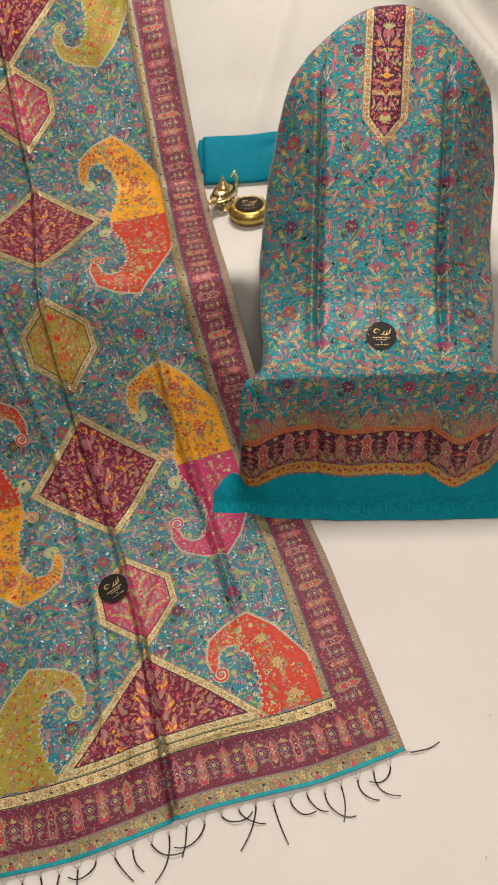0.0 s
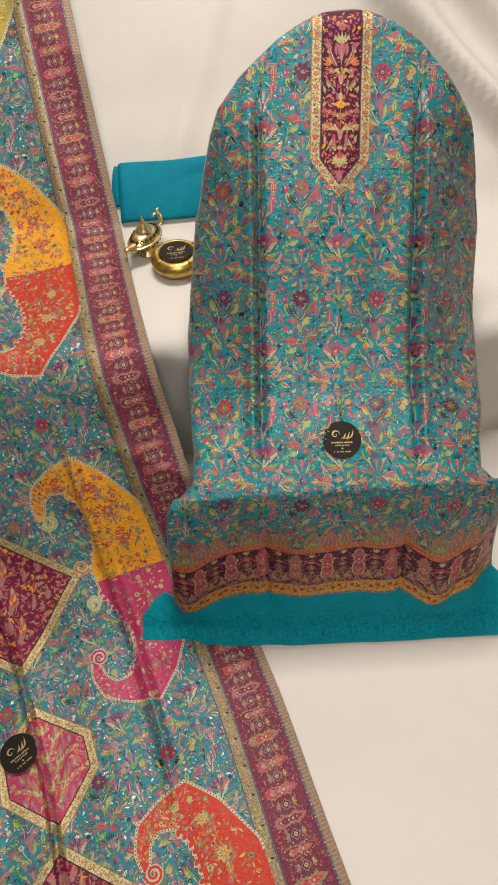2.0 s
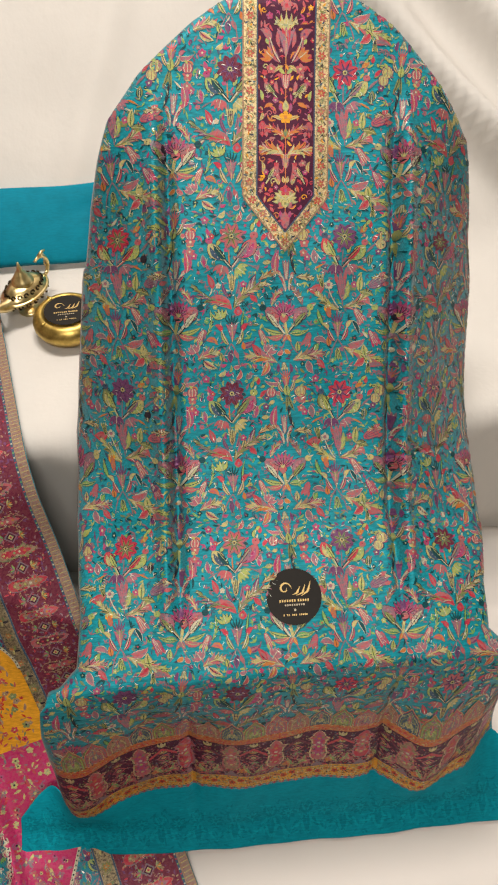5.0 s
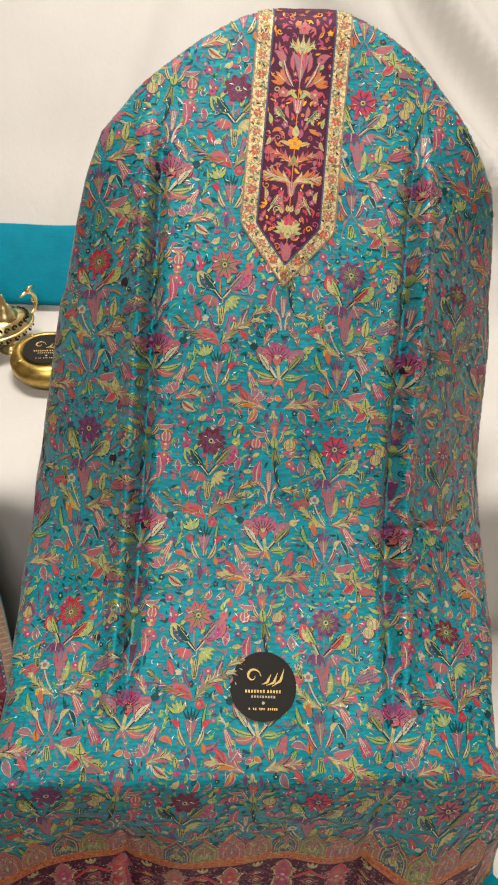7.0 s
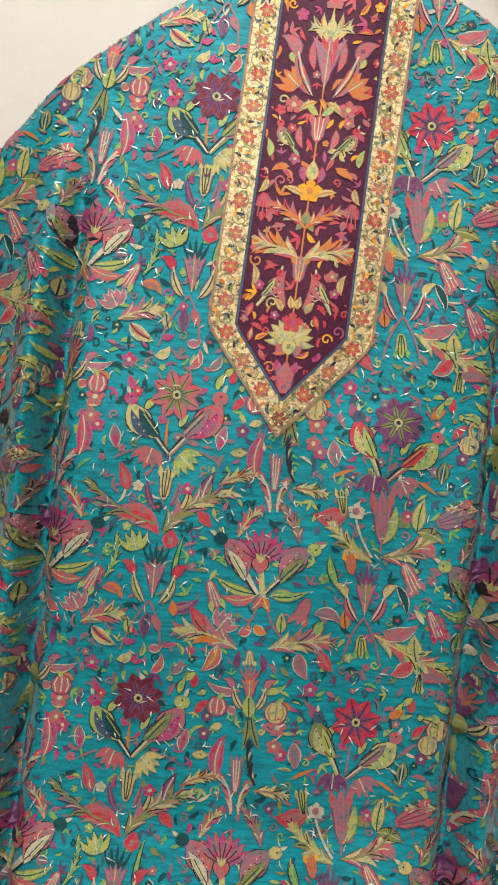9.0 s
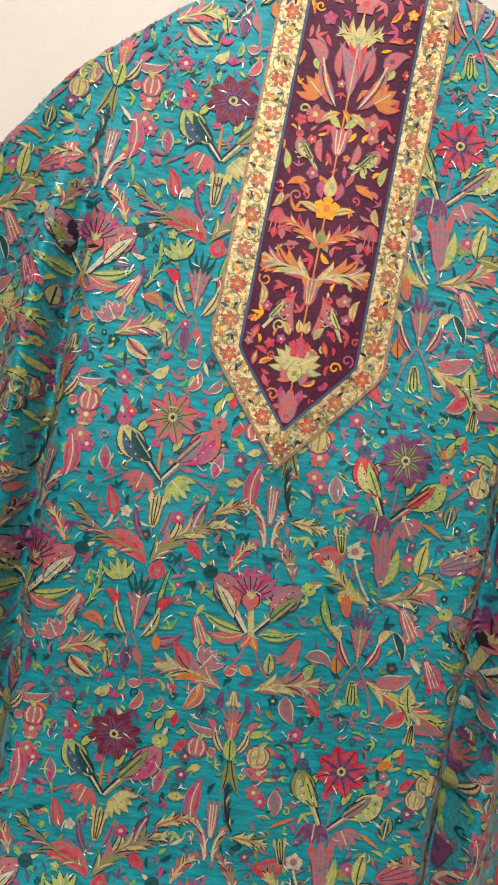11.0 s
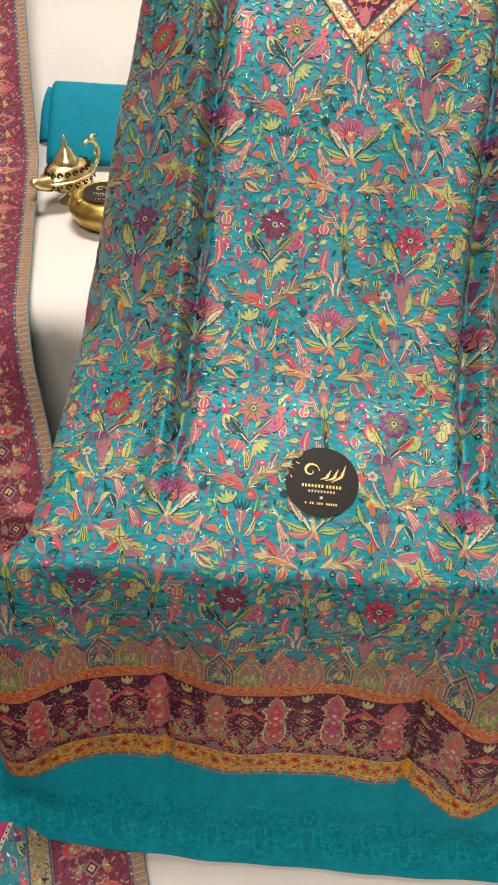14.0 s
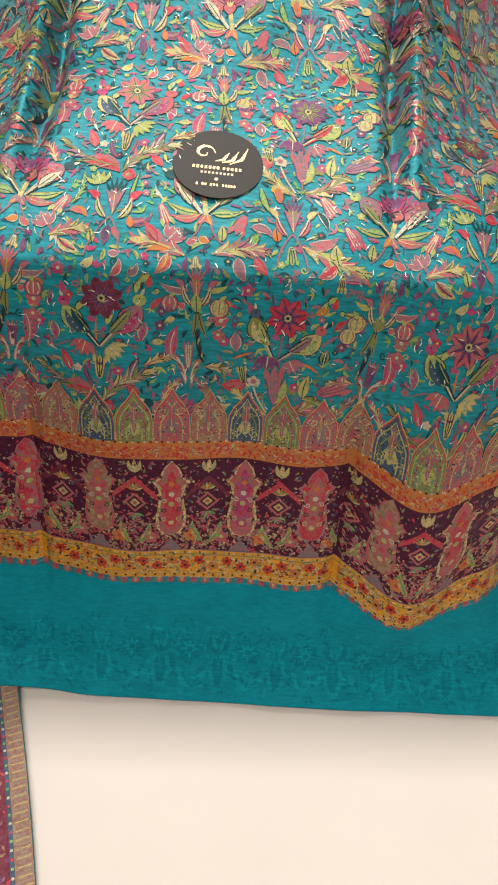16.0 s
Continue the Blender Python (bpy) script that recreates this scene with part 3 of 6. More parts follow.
def fill(pat, x0, x1, y0, y1, count, threads, rng, gap=0.0035, size=(0.006, 0.015), wrap=True, h0=1.0):
    """Scatters small leaves, hooks and blossoms over what is still bare."""
    W, H, c = x1 - x0, y1 - y0, gap
    nx, ny = max(1, round(W / c)), max(1, round(H / c))
    full = np.zeros((nx, ny), bool)

    def cell(z):
        i, j = int((z.real - x0) / W * nx), int((z.imag - y0) / H * ny)
        return (i % nx, j % ny) if wrap else (min(max(i, 0), nx - 1), min(max(j, 0), ny - 1))

    def mark(start):
        for f in pat.f[start:]:
            q = [pat.v[i] for i in f]
            m = sum(q) / len(q)
            for z in (*q, m):
                full[cell(z)] = True
    mark(0)
    for _ in range(count):
        free = np.argwhere(~full)
        if not len(free):
            break
        i, j = free[rng.randrange(len(free))]
        z = complex(x0 + (i + rng.random()) * W / nx, y0 + (j + rng.random()) * H / ny)
        start, kind = len(pat.f), rng.random()
        L, a, t = rng.uniform(*size), rng.uniform(0, 6.28), rng.choice(threads)
        if kind < 0.62:
            pat.leaf(z, a, L, L * rng.uniform(0.26, 0.42), t, h0 + rng.random(), rng.uniform(-1.6, 1.6), 4, core=rng.choice(threads) if L > 0.009 else None)
        elif kind < 0.78:
            for k in (-0.6, 0.0, 0.6):
                pat.leaf(z, a + k, L * 0.8, L * 0.22, t, h0 + rng.random(), k, 4)
        elif kind < 0.88:
            pat.bloom(z, L * 0.42, t, rng.choice(["straw", "cream", "red"]), h0 + 0.2, a)
        else:
            pat.spiral(z, L * 0.4, 1.1, t, 0.0011, h0 + 0.5, a, rng.choice([-1, 1]))
        full[i, j] = True
        mark(start)


TW, TH = 0.135, 0.187


def garden_column(k, twist):
    """One column of the garden print: a starred stem with two perched birds, a cup flower, and the thistle beside it."""
    warm, soft, leaf_, pale = (("coral", "mauve", "lime", "straw"), ("rose", "olive", "straw", "lime"))[twist]
    p = Pattern()
    if k == 0:
        p.bird(complex(-0.0005, -0.0365), complex(-0.0286, -0.0060), "straw" if not twist else "lime", "teal_deep", "magenta", "blue", -1)
        p.bird(complex(0.0001, -0.0364), complex(0.0292, 0.0009), warm, soft, "coral" if not twist else "lime", "magenta", 1)
        for a, b in ((complex(-0.0016, -0.0367), complex(-0.0028, -0.0132)), (complex(-0.0335, -0.0431), complex(-0.0190, -0.0350)), (complex(0.0168, -0.0319), complex(0.0322, -0.0390)), (complex(0.0009, -0.0700), complex(-0.0018, -0.0374))):
            p.blade(a, b, 0.0017, "orange" if b.imag > -0.03 else "mauve", 0.08, 2, n=4)
        p.oak(complex(-0.0105, -0.0340), complex(-0.0141, -0.0469), "coral", "mauve")
        p.oak(complex(0.0062, -0.0357), complex(0.0167, -0.0444), leaf_, "olive")
        p.blade(complex(-0.0319, -0.0370), complex(-0.0345, -0.0217), 0.0059, "mauve", 0, 2, "cream", None, "magenta", 1.0)
        p.blade(complex(0.0297, -0.0307), complex(0.0325, -0.0147), 0.0059, "rose", 0.1, 2, "cream", None, "magenta", 1.0)
        p.bell(complex(0.0002, -0.0639), complex(0.0003, -0.0430), 0.0094, "straw", "dark", "straw")
        p.blade(complex(-0.0037, -0.0713), complex(-0.0110, -0.0524), 0.0045, "purple", 0.2, 2, None, "mauve")
        p.blade(complex(0.0048, -0.0678), complex(0.0082, -0.0511), 0.0042, "mauve", -0.2, 2, None, "purple")
        p.blade(complex(-0.0222, -0.0618), complex(-0.0289, -0.0442), 0.0066, "red", -0.1, 2, "mauve", None, "coral")
        p.blade(complex(0.0002, -0.0857), complex(-0.0317, -0.0769), 0.0118, "coral", -0.42, 2, "rose", None, "red", 0.9, 8)
        p.frond(complex(-0.0031, -0.0792), complex(-0.0443, -0.0590), 0.16, ("olive", "purple", "mauve", "brown"), 0.0132, 7, 1, "olive", "dark")
        p.frond(complex(0.0021, -0.0845), complex(0.0377, -0.0557), 0.24, ("straw", "brown", "olive", "rose"), 0.0153, 7, 0, "olive", "dark")
        p.blade(complex(0.0230, -0.0621), complex(0.0292, -0.0429), 0.0056, "purple", 0.12, 2.6, "dark", "cream", "mauve")
        p.blade(complex(0.0214, -0.0685), complex(0.0308, -0.0774), 0.0059, "red", 0.1, 2.5, "mauve")
        p.frond(complex(0.0323, -0.0508), complex(0.0532, -0.0420), 0.15, ("straw", "orange", "straw"), 0.0090, 5, 0, "brown", "dark")
        p.blade(complex(0.0367, -0.0308), complex(0.0475, -0.0295), 0.0045, "straw", 0.0, 2, "olive")
        p.bloom(complex(0.0424, -0.0301), 0.0028, "straw", "olive", 3)
        p.cup(complex(0.0008, -0.1239), complex(-0.0001, -0.0997) - complex(0.0008, -0.1239), "mauve", leaf_, "red", "teal_deep")
        p.blade(complex(0.0152, -0.1335), complex(0.0132, -0.1234), 0.0045, "orange", 0, 4, "mauve")
        p.frond(complex(-0.0301, -0.1163), complex(-0.0247, -0.0906), -0.2, ("lime", "straw"), 0.0059, 5, 0, "green", "teal_deep")
        p.oak(complex(-0.0122, -0.0967), complex(-0.0166, -0.0844), "lime", "dark")
        p.blade(complex(0.0079, -0.0928), complex(0.0086, -0.0812), 0.0090, "red", 0.1, 2, "rose")
        p.blade(complex(0.0126, -0.1189), complex(0.0156, -0.0828), 0.0024, "green", 0.1, 2, "dark")
        p.blade(complex(-0.0310, -0.1226), complex(-0.0169, -0.1278), 0.0059, "orange", 0.5, 2, "mauve", None, "coral")
        p.stroke(p.curve(complex(-0.0003, -0.1257), complex(-0.0147, -0.1588), -0.12, 8), 0.0014, "mauve", 2)
        p.stroke(p.curve(complex(-0.0002, -0.1264), complex(0.0089, -0.1551), 0.16, 8), 0.0014, "mauve", 2)
        p.blade(complex(-0.0019, -0.1346), complex(-0.0014, -0.1495), 0.0059, "purple", 0, 2, "mauve", "blue")
        p.blade(complex(-0.0098, -0.1485), complex(-0.0127, -0.1370), 0.0052, leaf_, 0.1, 2, "olive", "dark")
        p.blade(complex(0.0028, -0.1340), complex(0.0083, -0.1448), 0.0042, "coral", 0, 2, "mauve")
        p.blade(complex(0.0110, -0.1278), complex(0.0288, -0.1214), 0.0063, "purple", -0.34, 2.2, "mauve", None, "rose")
        p.frond(complex(0.0558, -0.1493), complex(0.0203, -0.1412), -0.14, ("straw", "coral", "rose", "orange"), 0.0174, 5, 0, "straw", "mauve")
        p.blade(complex(0.0350, -0.1429), complex(0.0239, -0.1262), 0.0076, "red", -0.1, 3, "mauve", None, "coral")
        p.blade(complex(0.0436, -0.1480), complex(0.0355, -0.1657), 0.0076, "coral", 0.3, 3, "cream", "straw", "orange")
        p.frond(complex(-0.0413, -0.1454), complex(-0.0175, -0.1369), 0.14, ("straw", "olive", "coral", "rose"), 0.0139, 5, 0, "straw", "mauve")
        p.blade(complex(-0.0342, -0.1466), complex(-0.0175, -0.1563), 0.0069, "straw", -0.2, 2.6, "cream", "dark", "coral")
        for a, b, t in ((complex(-0.0163, -0.1652), complex(-0.0079, -0.1579), "straw"), (complex(0.0019, -0.1539), complex(0.0106, -0.1521), "rose"), (complex(0.0050, -0.1702), complex(0.0103, -0.1574), "coral"), (complex(0.0169, -0.1687), complex(0.0233, -0.1592), "mauve"), (complex(-0.0142, -0.1518), complex(-0.0061, -0.1508), "magenta")):
            p.blade(a, b, 0.0045, t, -0.4, 2, "cream" if t != "magenta" else None)
    else:
        p.bird(complex(-0.0071, -0.0329), complex(-0.0258, 0.0014), "red" if not twist else "olive", "lime", "blue", "straw", -1)
        p.bird(complex(-0.0018, -0.0350), complex(0.0275, -0.0063), leaf_, "red" if not twist else "mauve", "coral", "lime", 1)
        for a, b in ((complex(-0.0366, -0.0382), complex(-0.0216, -0.0307)), (complex(0.0161, -0.0336), complex(0.0303, -0.0410))):
            p.blade(a, b, 0.0024, "orange", 0.08, 2, n=4)
        p.stroke(p.curve(complex(0.0006, -0.0810), complex(-0.0017, -0.0143), 0.04, 8), 0.0014, "mauve", 1.8)
        p.oak(complex(-0.0100, -0.0326), complex(-0.0100, -0.0464), "purple", "mauve")
        p.oak(complex(0.0062, -0.0339), complex(0.0130, -0.0450), "rose", "mauve")
        p.bell(complex(0.0011, -0.0741), complex(-0.0045, -0.0415), 0.0132, "rose", "mauve", "coral")
        p.blade(complex(0.0011, -0.0741), complex(0.0058, -0.0501), 0.0063, "lime", -0.15, 3, "olive", "straw")
        p.bell(complex(-0.0253, -0.0594), complex(-0.0293, -0.0428), 0.0073, "lime", "dark", "straw")
        p.bloom(complex(-0.0183, -0.0561), 0.0056, "cream", "coral", 3)
        p.disc(complex(-0.0183, -0.0561), 0.0024, "rose", 4.5)
        p.stroke(p.curve(complex(-0.0176, -0.0611), complex(-0.0044, -0.0834), -0.1, 6), 0.0014, "cream", 2)
        p.blade(complex(-0.0228, -0.0567), complex(-0.0432, -0.0618), 0.0111, "red", 0.25, 2.2, "rose", None, "coral", 0.9)
        p.frond(complex(-0.0041, -0.0861), complex(-0.0329, -0.0639), 0.14, ("straw", "olive", "lime"), 0.0111, 6, 0, "straw", "brown")
        p.frond(complex(0.0008, -0.0827), complex(0.0298, -0.0644), -0.26, ("brown", "coral", "straw"), 0.0139, 6, 0, "olive", "purple")
        p.blade(complex(0.0209, -0.0646), complex(0.0227, -0.0433), 0.0076, "straw", 0.1, 3, "olive", "dark", "lime")
        p.blade(complex(0.0209, -0.0646), complex(0.0383, -0.0694), 0.0069, "olive", 0.2, 3, "dark", "straw")
        p.blade(complex(0.0218, -0.0713), complex(0.0336, -0.0800), 0.0069, "coral", 0.3, 2.5, "rose")
        p.bell(complex(0.0318, -0.0579), complex(0.0553, -0.0472), 0.0153, "mauve" if not twist else "coral", "purple", "coral")
        p.bloom(complex(0.0127, -0.0588), 0.0052, "olive", "coral", 2)
        p.blade(complex(-0.0343, -0.0317), complex(-0.0372, -0.0150), 0.0073, "rose", 0, 2, "cream", None, "mauve", 1.0)
        p.blade(complex(0.0315, -0.0339), complex(0.0321, -0.0194), 0.0069, "olive", 0, 2, "dark", "cream", "teal_deep", 1.0)
        p.fruit(complex(0.0455, -0.0080), 0.0059, "straw", "brown")
        p.blade(complex(0.0274, -0.0190), complex(0.0408, -0.0069), 0.0031, "mauve", 0.1, 2)
        p.blade(complex(0.0399, 0.0078), complex(0.0530, 0.0026), 0.0049, "lime", 0.2, 2, "olive", "dark")
        p.blade(complex(0.0195, 0.0057), complex(0.0291, 0.0118), 0.0052, "orange", 0, 2, "mauve")
        p.cup(complex(-0.0038, -0.1204), complex(-0.0058, -0.0973) - complex(-0.0038, -0.1204), "olive", "coral", "straw", "purple")
        p.blade(complex(-0.0055, -0.0939), complex(-0.0068, -0.0786), 0.0028, "mauve", 0, 2)
        p.bell(complex(-0.0150, -0.0951), complex(-0.0189, -0.0812), 0.0083, "orange", "coral", "mustard")
        p.blade(complex(-0.0305, -0.0852), complex(-0.0209, -0.1069), 0.0045, "green", -0.12, 2, "dark", "lime")
        p.bell(complex(0.0153, -0.0842), complex(0.0269, -0.1026), 0.0104, "coral", "cream", "rose")
        p.blade(complex(0.0128, -0.0983), complex(0.0216, -0.1160), 0.0042, "teal_deep", 0.2, 2, "cream")
        p.blade(complex(-0.0352, -0.1226), complex(-0.0176, -0.1271), 0.0063, "mauve", 0.42, 2.2, "cream", None, "rose")
        p.blade(complex(-0.0143, -0.1301), complex(-0.0167, -0.1177), 0.0063, "orange", 0, 2.2, "mauve", "dark")
        p.stroke(p.curve(complex(-0.0038, -0.1211), complex(-0.0132, -0.1499), -0.15, 8), 0.0014, "mauve", 2)
        p.stroke(p.curve(complex(-0.0037, -0.1218), complex(0.0097, -0.1503), 0.12, 8), 0.0014, "mauve", 2)
        p.bell(complex(-0.0041, -0.1322), complex(-0.0021, -0.1477), 0.0090, "lime", "dark", "green")
        p.blade(complex(0.0082, -0.1281), complex(0.0293, -0.1208), 0.0083, "rose", -0.36, 2.4, "cream", None, "coral")
        p.frond(complex(0.0040, -0.1311), complex(0.0495, -0.1477), -0.05, ("lime", "straw", "coral"), 0.0160, 6, 0, "straw", "olive")
        p.blade(complex(0.0313, -0.1439), complex(0.0280, -0.1272), 0.0090, "straw", 0.1, 3.2, "olive", "dark", "lime")
        p.blade(complex(0.0287, -0.1436), complex(0.0166, -0.1545), 0.0083, "coral", 0.25, 3, "cream", None, "red")
        p.blade(complex(0.0328, -0.1557), complex(0.0560, -0.1561), 0.0090, "coral", 0.42, 2.2, "purple", None, "mauve")
        p.bell(complex(0.0346, -0.1503), complex(0.0349, -0.1640), 0.0063, "lime", "dark", "straw")
        p.bell(complex(0.0341, -0.1109), complex(0.0446, -0.1291), 0.0090, "magenta", "cream", "pink")
        p.frond(complex(-0.0599, -0.1465), complex(-0.0228, -0.1391), 0.12, ("rose", "coral", "straw", "brown"), 0.0160, 6, 0, "straw", "mauve")
        p.blade(complex(-0.0413, -0.1468), complex(-0.0338, -0.1636), 0.0076, "rose", -0.2, 3, "cream", None, "mauve")
        p.blade(complex(-0.0291, -0.1451), complex(-0.0186, -0.1575), 0.0069, "red", -0.1, 3, "mauve", None, "coral")
        p.blade(complex(-0.0322, -0.1352), complex(-0.0280, -0.1261), 0.0063, "green", 0.2, 3, "dark", "lime")
    # the thistle with its two birds, and the urn below
    c = Pattern()
    c.blade(complex(0.0534, -0.0433), complex(0.0561, -0.0152), 0.0083, "magenta", 0.22, 2, "rose", "cream", "coral")
    c.frond(complex(0.0776, -0.0438), complex(0.0703, -0.0190), 0.18, ("teal_deep", "olive", "dark"), 0.0083, 6, -1, "dark", None)
    c.frond(complex(0.0774, -0.0473), complex(0.0965, -0.0484), 0.1, ("straw", "olive", "straw"), 0.0090, 5, 0, "brown", "dark")
    c.bell(complex(0.0661, -0.0508), complex(0.0644, -0.0267), 0.0076, "rose", "cream", "mauve")
    c.frond(complex(0.0650, -0.0638), complex(0.0566, -0.0415), -0.2, ("coral", "rose", "cream"), 0.0090, 5, 1, "cream", "magenta")
    c.frond(complex(0.0697, -0.0632), complex(0.0728, -0.0437), 0.2, ("coral", "rose", "olive"), 0.0090, 5, -1, "cream", "mauve")
    c.frond(complex(0.0478, -0.0808), complex(0.0593, -0.0627), 0.15, ("coral", "straw", "magenta"), 0.0090, 5, 0, "straw", "rose")
    c.frond(complex(0.0857, -0.0803), complex(0.0738, -0.0602), -0.15, ("brown", "coral", "olive"), 0.0090, 5, 0, "mauve", "purple")
    c.thistle(complex(0.0633, -0.0942), complex(0.0622, -0.0745) - complex(0.0633, -0.0942), "magenta" if not twist else "coral", "mauve", "coral")
    c.stroke([complex(0.0644, -0.1003), complex(0.0674, -0.1155)], 0.0035, "straw", 3)
    c.bird(complex(0.0639, -0.1149), complex(0.0382, -0.0810), "rose", "cream", "teal_deep", "coral", 1)
    c.bird(complex(0.0684, -0.1130), complex(0.0944, -0.0809), "mauve", "olive", leaf_, "rose", -1)
    for a, b, w_, t, q in ((complex(0.0634, -0.1143), complex(0.0373, -0.1065), 0.0052, "lime", 0.2), (complex(0.0635, -0.1150), complex(0.0421, -0.1177), 0.0063, "coral", 0.3), (complex(0.0713, -0.1140), complex(0.0948, -0.1086), 0.0042, "lime", -0.2), (complex(0.0714, -0.1147), complex(0.0893, -0.1145), 0.0056, "green", 0.25), (complex(0.0672, -0.1138), complex(0.0612, -0.1243), 0.0042, "coral", 0.2), (complex(0.0678, -0.1137), complex(0.0733, -0.1242), 0.0042, "orange", -0.2)):
        c.blade(a, b, w_, t, q, 2.4, "olive" if t == "lime" else "mauve", "straw" if t != "lime" else "teal_deep")
    c.stroke(c.curve(complex(0.0650, -0.1183), complex(0.0571, -0.1377), 0.2, 6), 0.0014, "mauve", 2)
    c.stroke(c.curve(complex(0.0706, -0.1190), complex(0.0813, -0.1381), -0.2, 6), 0.0014, "mauve", 2)
    c.bell(complex(0.0335, -0.1094), complex(0.0420, -0.1274), 0.0090, "coral", "cream", "lime")
    c.bell(complex(0.0953, -0.1131), complex(0.0900, -0.1304), 0.0104, "coral", "rose", "coral")
    c.blade(complex(0.0811, -0.1364), complex(0.0801, -0.1233), 0.0063, leaf_, 0, 2.4, "purple", "dark")
    c.oak(complex(0.0433, -0.1376), complex(0.0502, -0.1271), "rose", "cream")
    for a, b, t in ((complex(0.0553, -0.1396), complex(0.0628, -0.1335), "coral"), (complex(0.0648, -0.1332), complex(0.0729, -0.1374), "orange")):
        c.blade(a, b, 0.0049, t, -0.3, 2.4, "cream")
    c.bell(complex(0.0637, -0.1490), complex(0.0650, -0.1592), 0.0076, "olive", "cream", "straw")
    c.cup(complex(0.0677, -0.1832), complex(0.0660, -0.1643) - complex(0.0677, -0.1832), "orange", "straw", "rose", "coral")
    c.blade(complex(0.0686, -0.1907), complex(0.0667, -0.1757), 0.0076, "lime", 0, 5, "olive", "dark")
    for a, b, t, q in ((complex(0.0574, -0.1619), complex(0.0579, -0.1497), "purple", 0.1), (complex(0.0739, -0.1616), complex(0.0710, -0.1498), "purple", -0.1), (complex(0.0617, -0.1742), complex(0.0399, -0.1711), "rose", 0.35), (complex(0.0732, -0.1721), complex(0.0891, -0.1673), "lime", -0.3), (complex(0.0679, -0.1901), complex(0.0671, -0.2111), "olive", 0.1), (complex(0.0699, -0.1899), complex(0.0779, -0.2097), "olive", -0.1), (complex(0.0532, -0.1972), complex(0.0456, -0.1999), "straw", 0.0), (complex(0.0600, -0.1883), complex(0.0548, -0.1848), "coral", 0.2), (complex(0.0778, -0.1871), complex(0.0806, -0.1816), "coral", -0.2)):
        c.blade(a, b, 0.0045, t, q, 2.4, "cream" if t in ("rose", "coral") else None, "dark" if t == "olive" else None)
    c.fruit(complex(0.0484, -0.1863), 0.0059, "coral", "cream")
    c.fruit(complex(0.0845, -0.1853), 0.0066, "straw", "brown")
    if k:
        c.v = [complex(TW - z.real, z.imag) for z in c.v]
        c.f = [tuple(reversed(f)) for f in c.f]
    p.add(c)
    for z, r, t in ((complex(-0.0446, -0.0236), 0.0049, "magenta"), (complex(-0.0484, -0.0074), 0.0063, "coral"), (complex(0.0139, -0.0556), 0.0045, "magenta"), (complex(-0.0162, -0.0576), 0.0038, "cream"), (complex(0.0425, -0.0169), 0.0045, "purple"), (complex(0.0858, -0.0188), 0.0052, "coral"), (complex(-0.0233, -0.0008), 0.0035, "red"), (complex(0.0245, 0.0024), 0.0028, "rose"), (complex(-0.0313, -0.1695), 0.0052, "magenta"), (complex(-0.0198, -0.0830), 0.0031, "lime"), (complex(0.0222, -0.1021), 0.0031, "rose")):
        p.bloom(z, r, t, "straw" if t != "cream" else "orange", 2.2)
        p.disc(z, r * 0.22, "cream", 4, 6)
    for a, b, t in ((complex(-0.0175, -0.0116), complex(-0.0110, -0.0031), "lime"), (complex(0.0042, -0.0193), complex(0.0090, -0.0110), "lime"), (complex(-0.0095, -0.0151), complex(-0.0036, -0.0178), "magenta"), (complex(0.0112, -0.0010), complex(0.0172, -0.0027), "teal_deep"), (complex(-0.0413, 0.0046), complex(-0.0487, 0.0088), "orange"), (complex(-0.0251, -0.0004), complex(-0.0291, 0.0089), "magenta"), (complex(0.0241, 0.0058), complex(0.0272, 0.0166), "lime"), (complex(0.0328, 0.0104), complex(0.0338, 0.0192), "red"), (complex(0.0277, -0.1726), complex(0.0332, -0.1667), "lime"), (complex(0.0354, -0.1925), complex(0.0435, -0.1828), "red"), (complex(0.0372, -0.1794), complex(0.0408, -0.1782), "lime")):
        p.blade(a, b, 0.0042, t, 0.15, 2, "mauve" if t != "lime" else "dark")
    return p


def garden_tile(k, twist, seed, count, threads):
    rng = random.Random(seed)
    p = garden_column(k, twist)
    petals = 8
    for q in range(petals):
        d = 0.0160 * complex(math.cos(0.35 + q * 0.7854), math.sin(0.35 + q * 0.7854))
        p.blade(d * 0.1, d, 0.0076, "ruby", 0, 4, "purple", None, None, 1.25, 5)
        p.blade(d * 0.1, d * 0.75, 0.0031, ("olive", "purple")[twist], 0, 5, n=4)
        p.stroke([d * 0.1, d * 0.9], 0.0005, "dark", 5.8)
    p.disc(0j, 0.0028, "straw", 6.5, 8)
    p.disc(0j, 0.0014, "dark", 7, 6)
    fill(p, -TW / 2, TW / 2, -0.17, TH - 0.17, count, list(threads), rng, 0.0040, (0.0045, 0.010), h0=0.6)
    # pale dashes painted on top as glints of the silk
    for _ in range(95):
        z = complex(rng.uniform(-TW / 2, TW / 2), rng.uniform(-0.17, TH - 0.17))
        p.leaf(z, rng.uniform(0, 6.28), rng.uniform(0.003, 0.008), 0.0008, "silver" if rng.random() < 0.7 else "cream", 6.2, rng.uniform(-1.8, 1.8), 4)
    return p


SOFT = ("rose", "mauve", "mauve", "teal_deep", "olive", "green", "purple", "lime", "blue", "mauve", "teal_deep", "green", "magenta")
TILES = [[garden_tile(k, w, 2 * k + w, 190, SOFT) for w in (0, 1)] for k in (0, 1)]
DENSE = [[garden_tile(k, w, 11 + 2 * k + w, 380, ("mauve", "teal_deep", "blue", "mauve", "purple", "green", "silver", "teal_deep", "olive", "rose", "cream")) for w in (0, 1)] for k in (0, 1)]


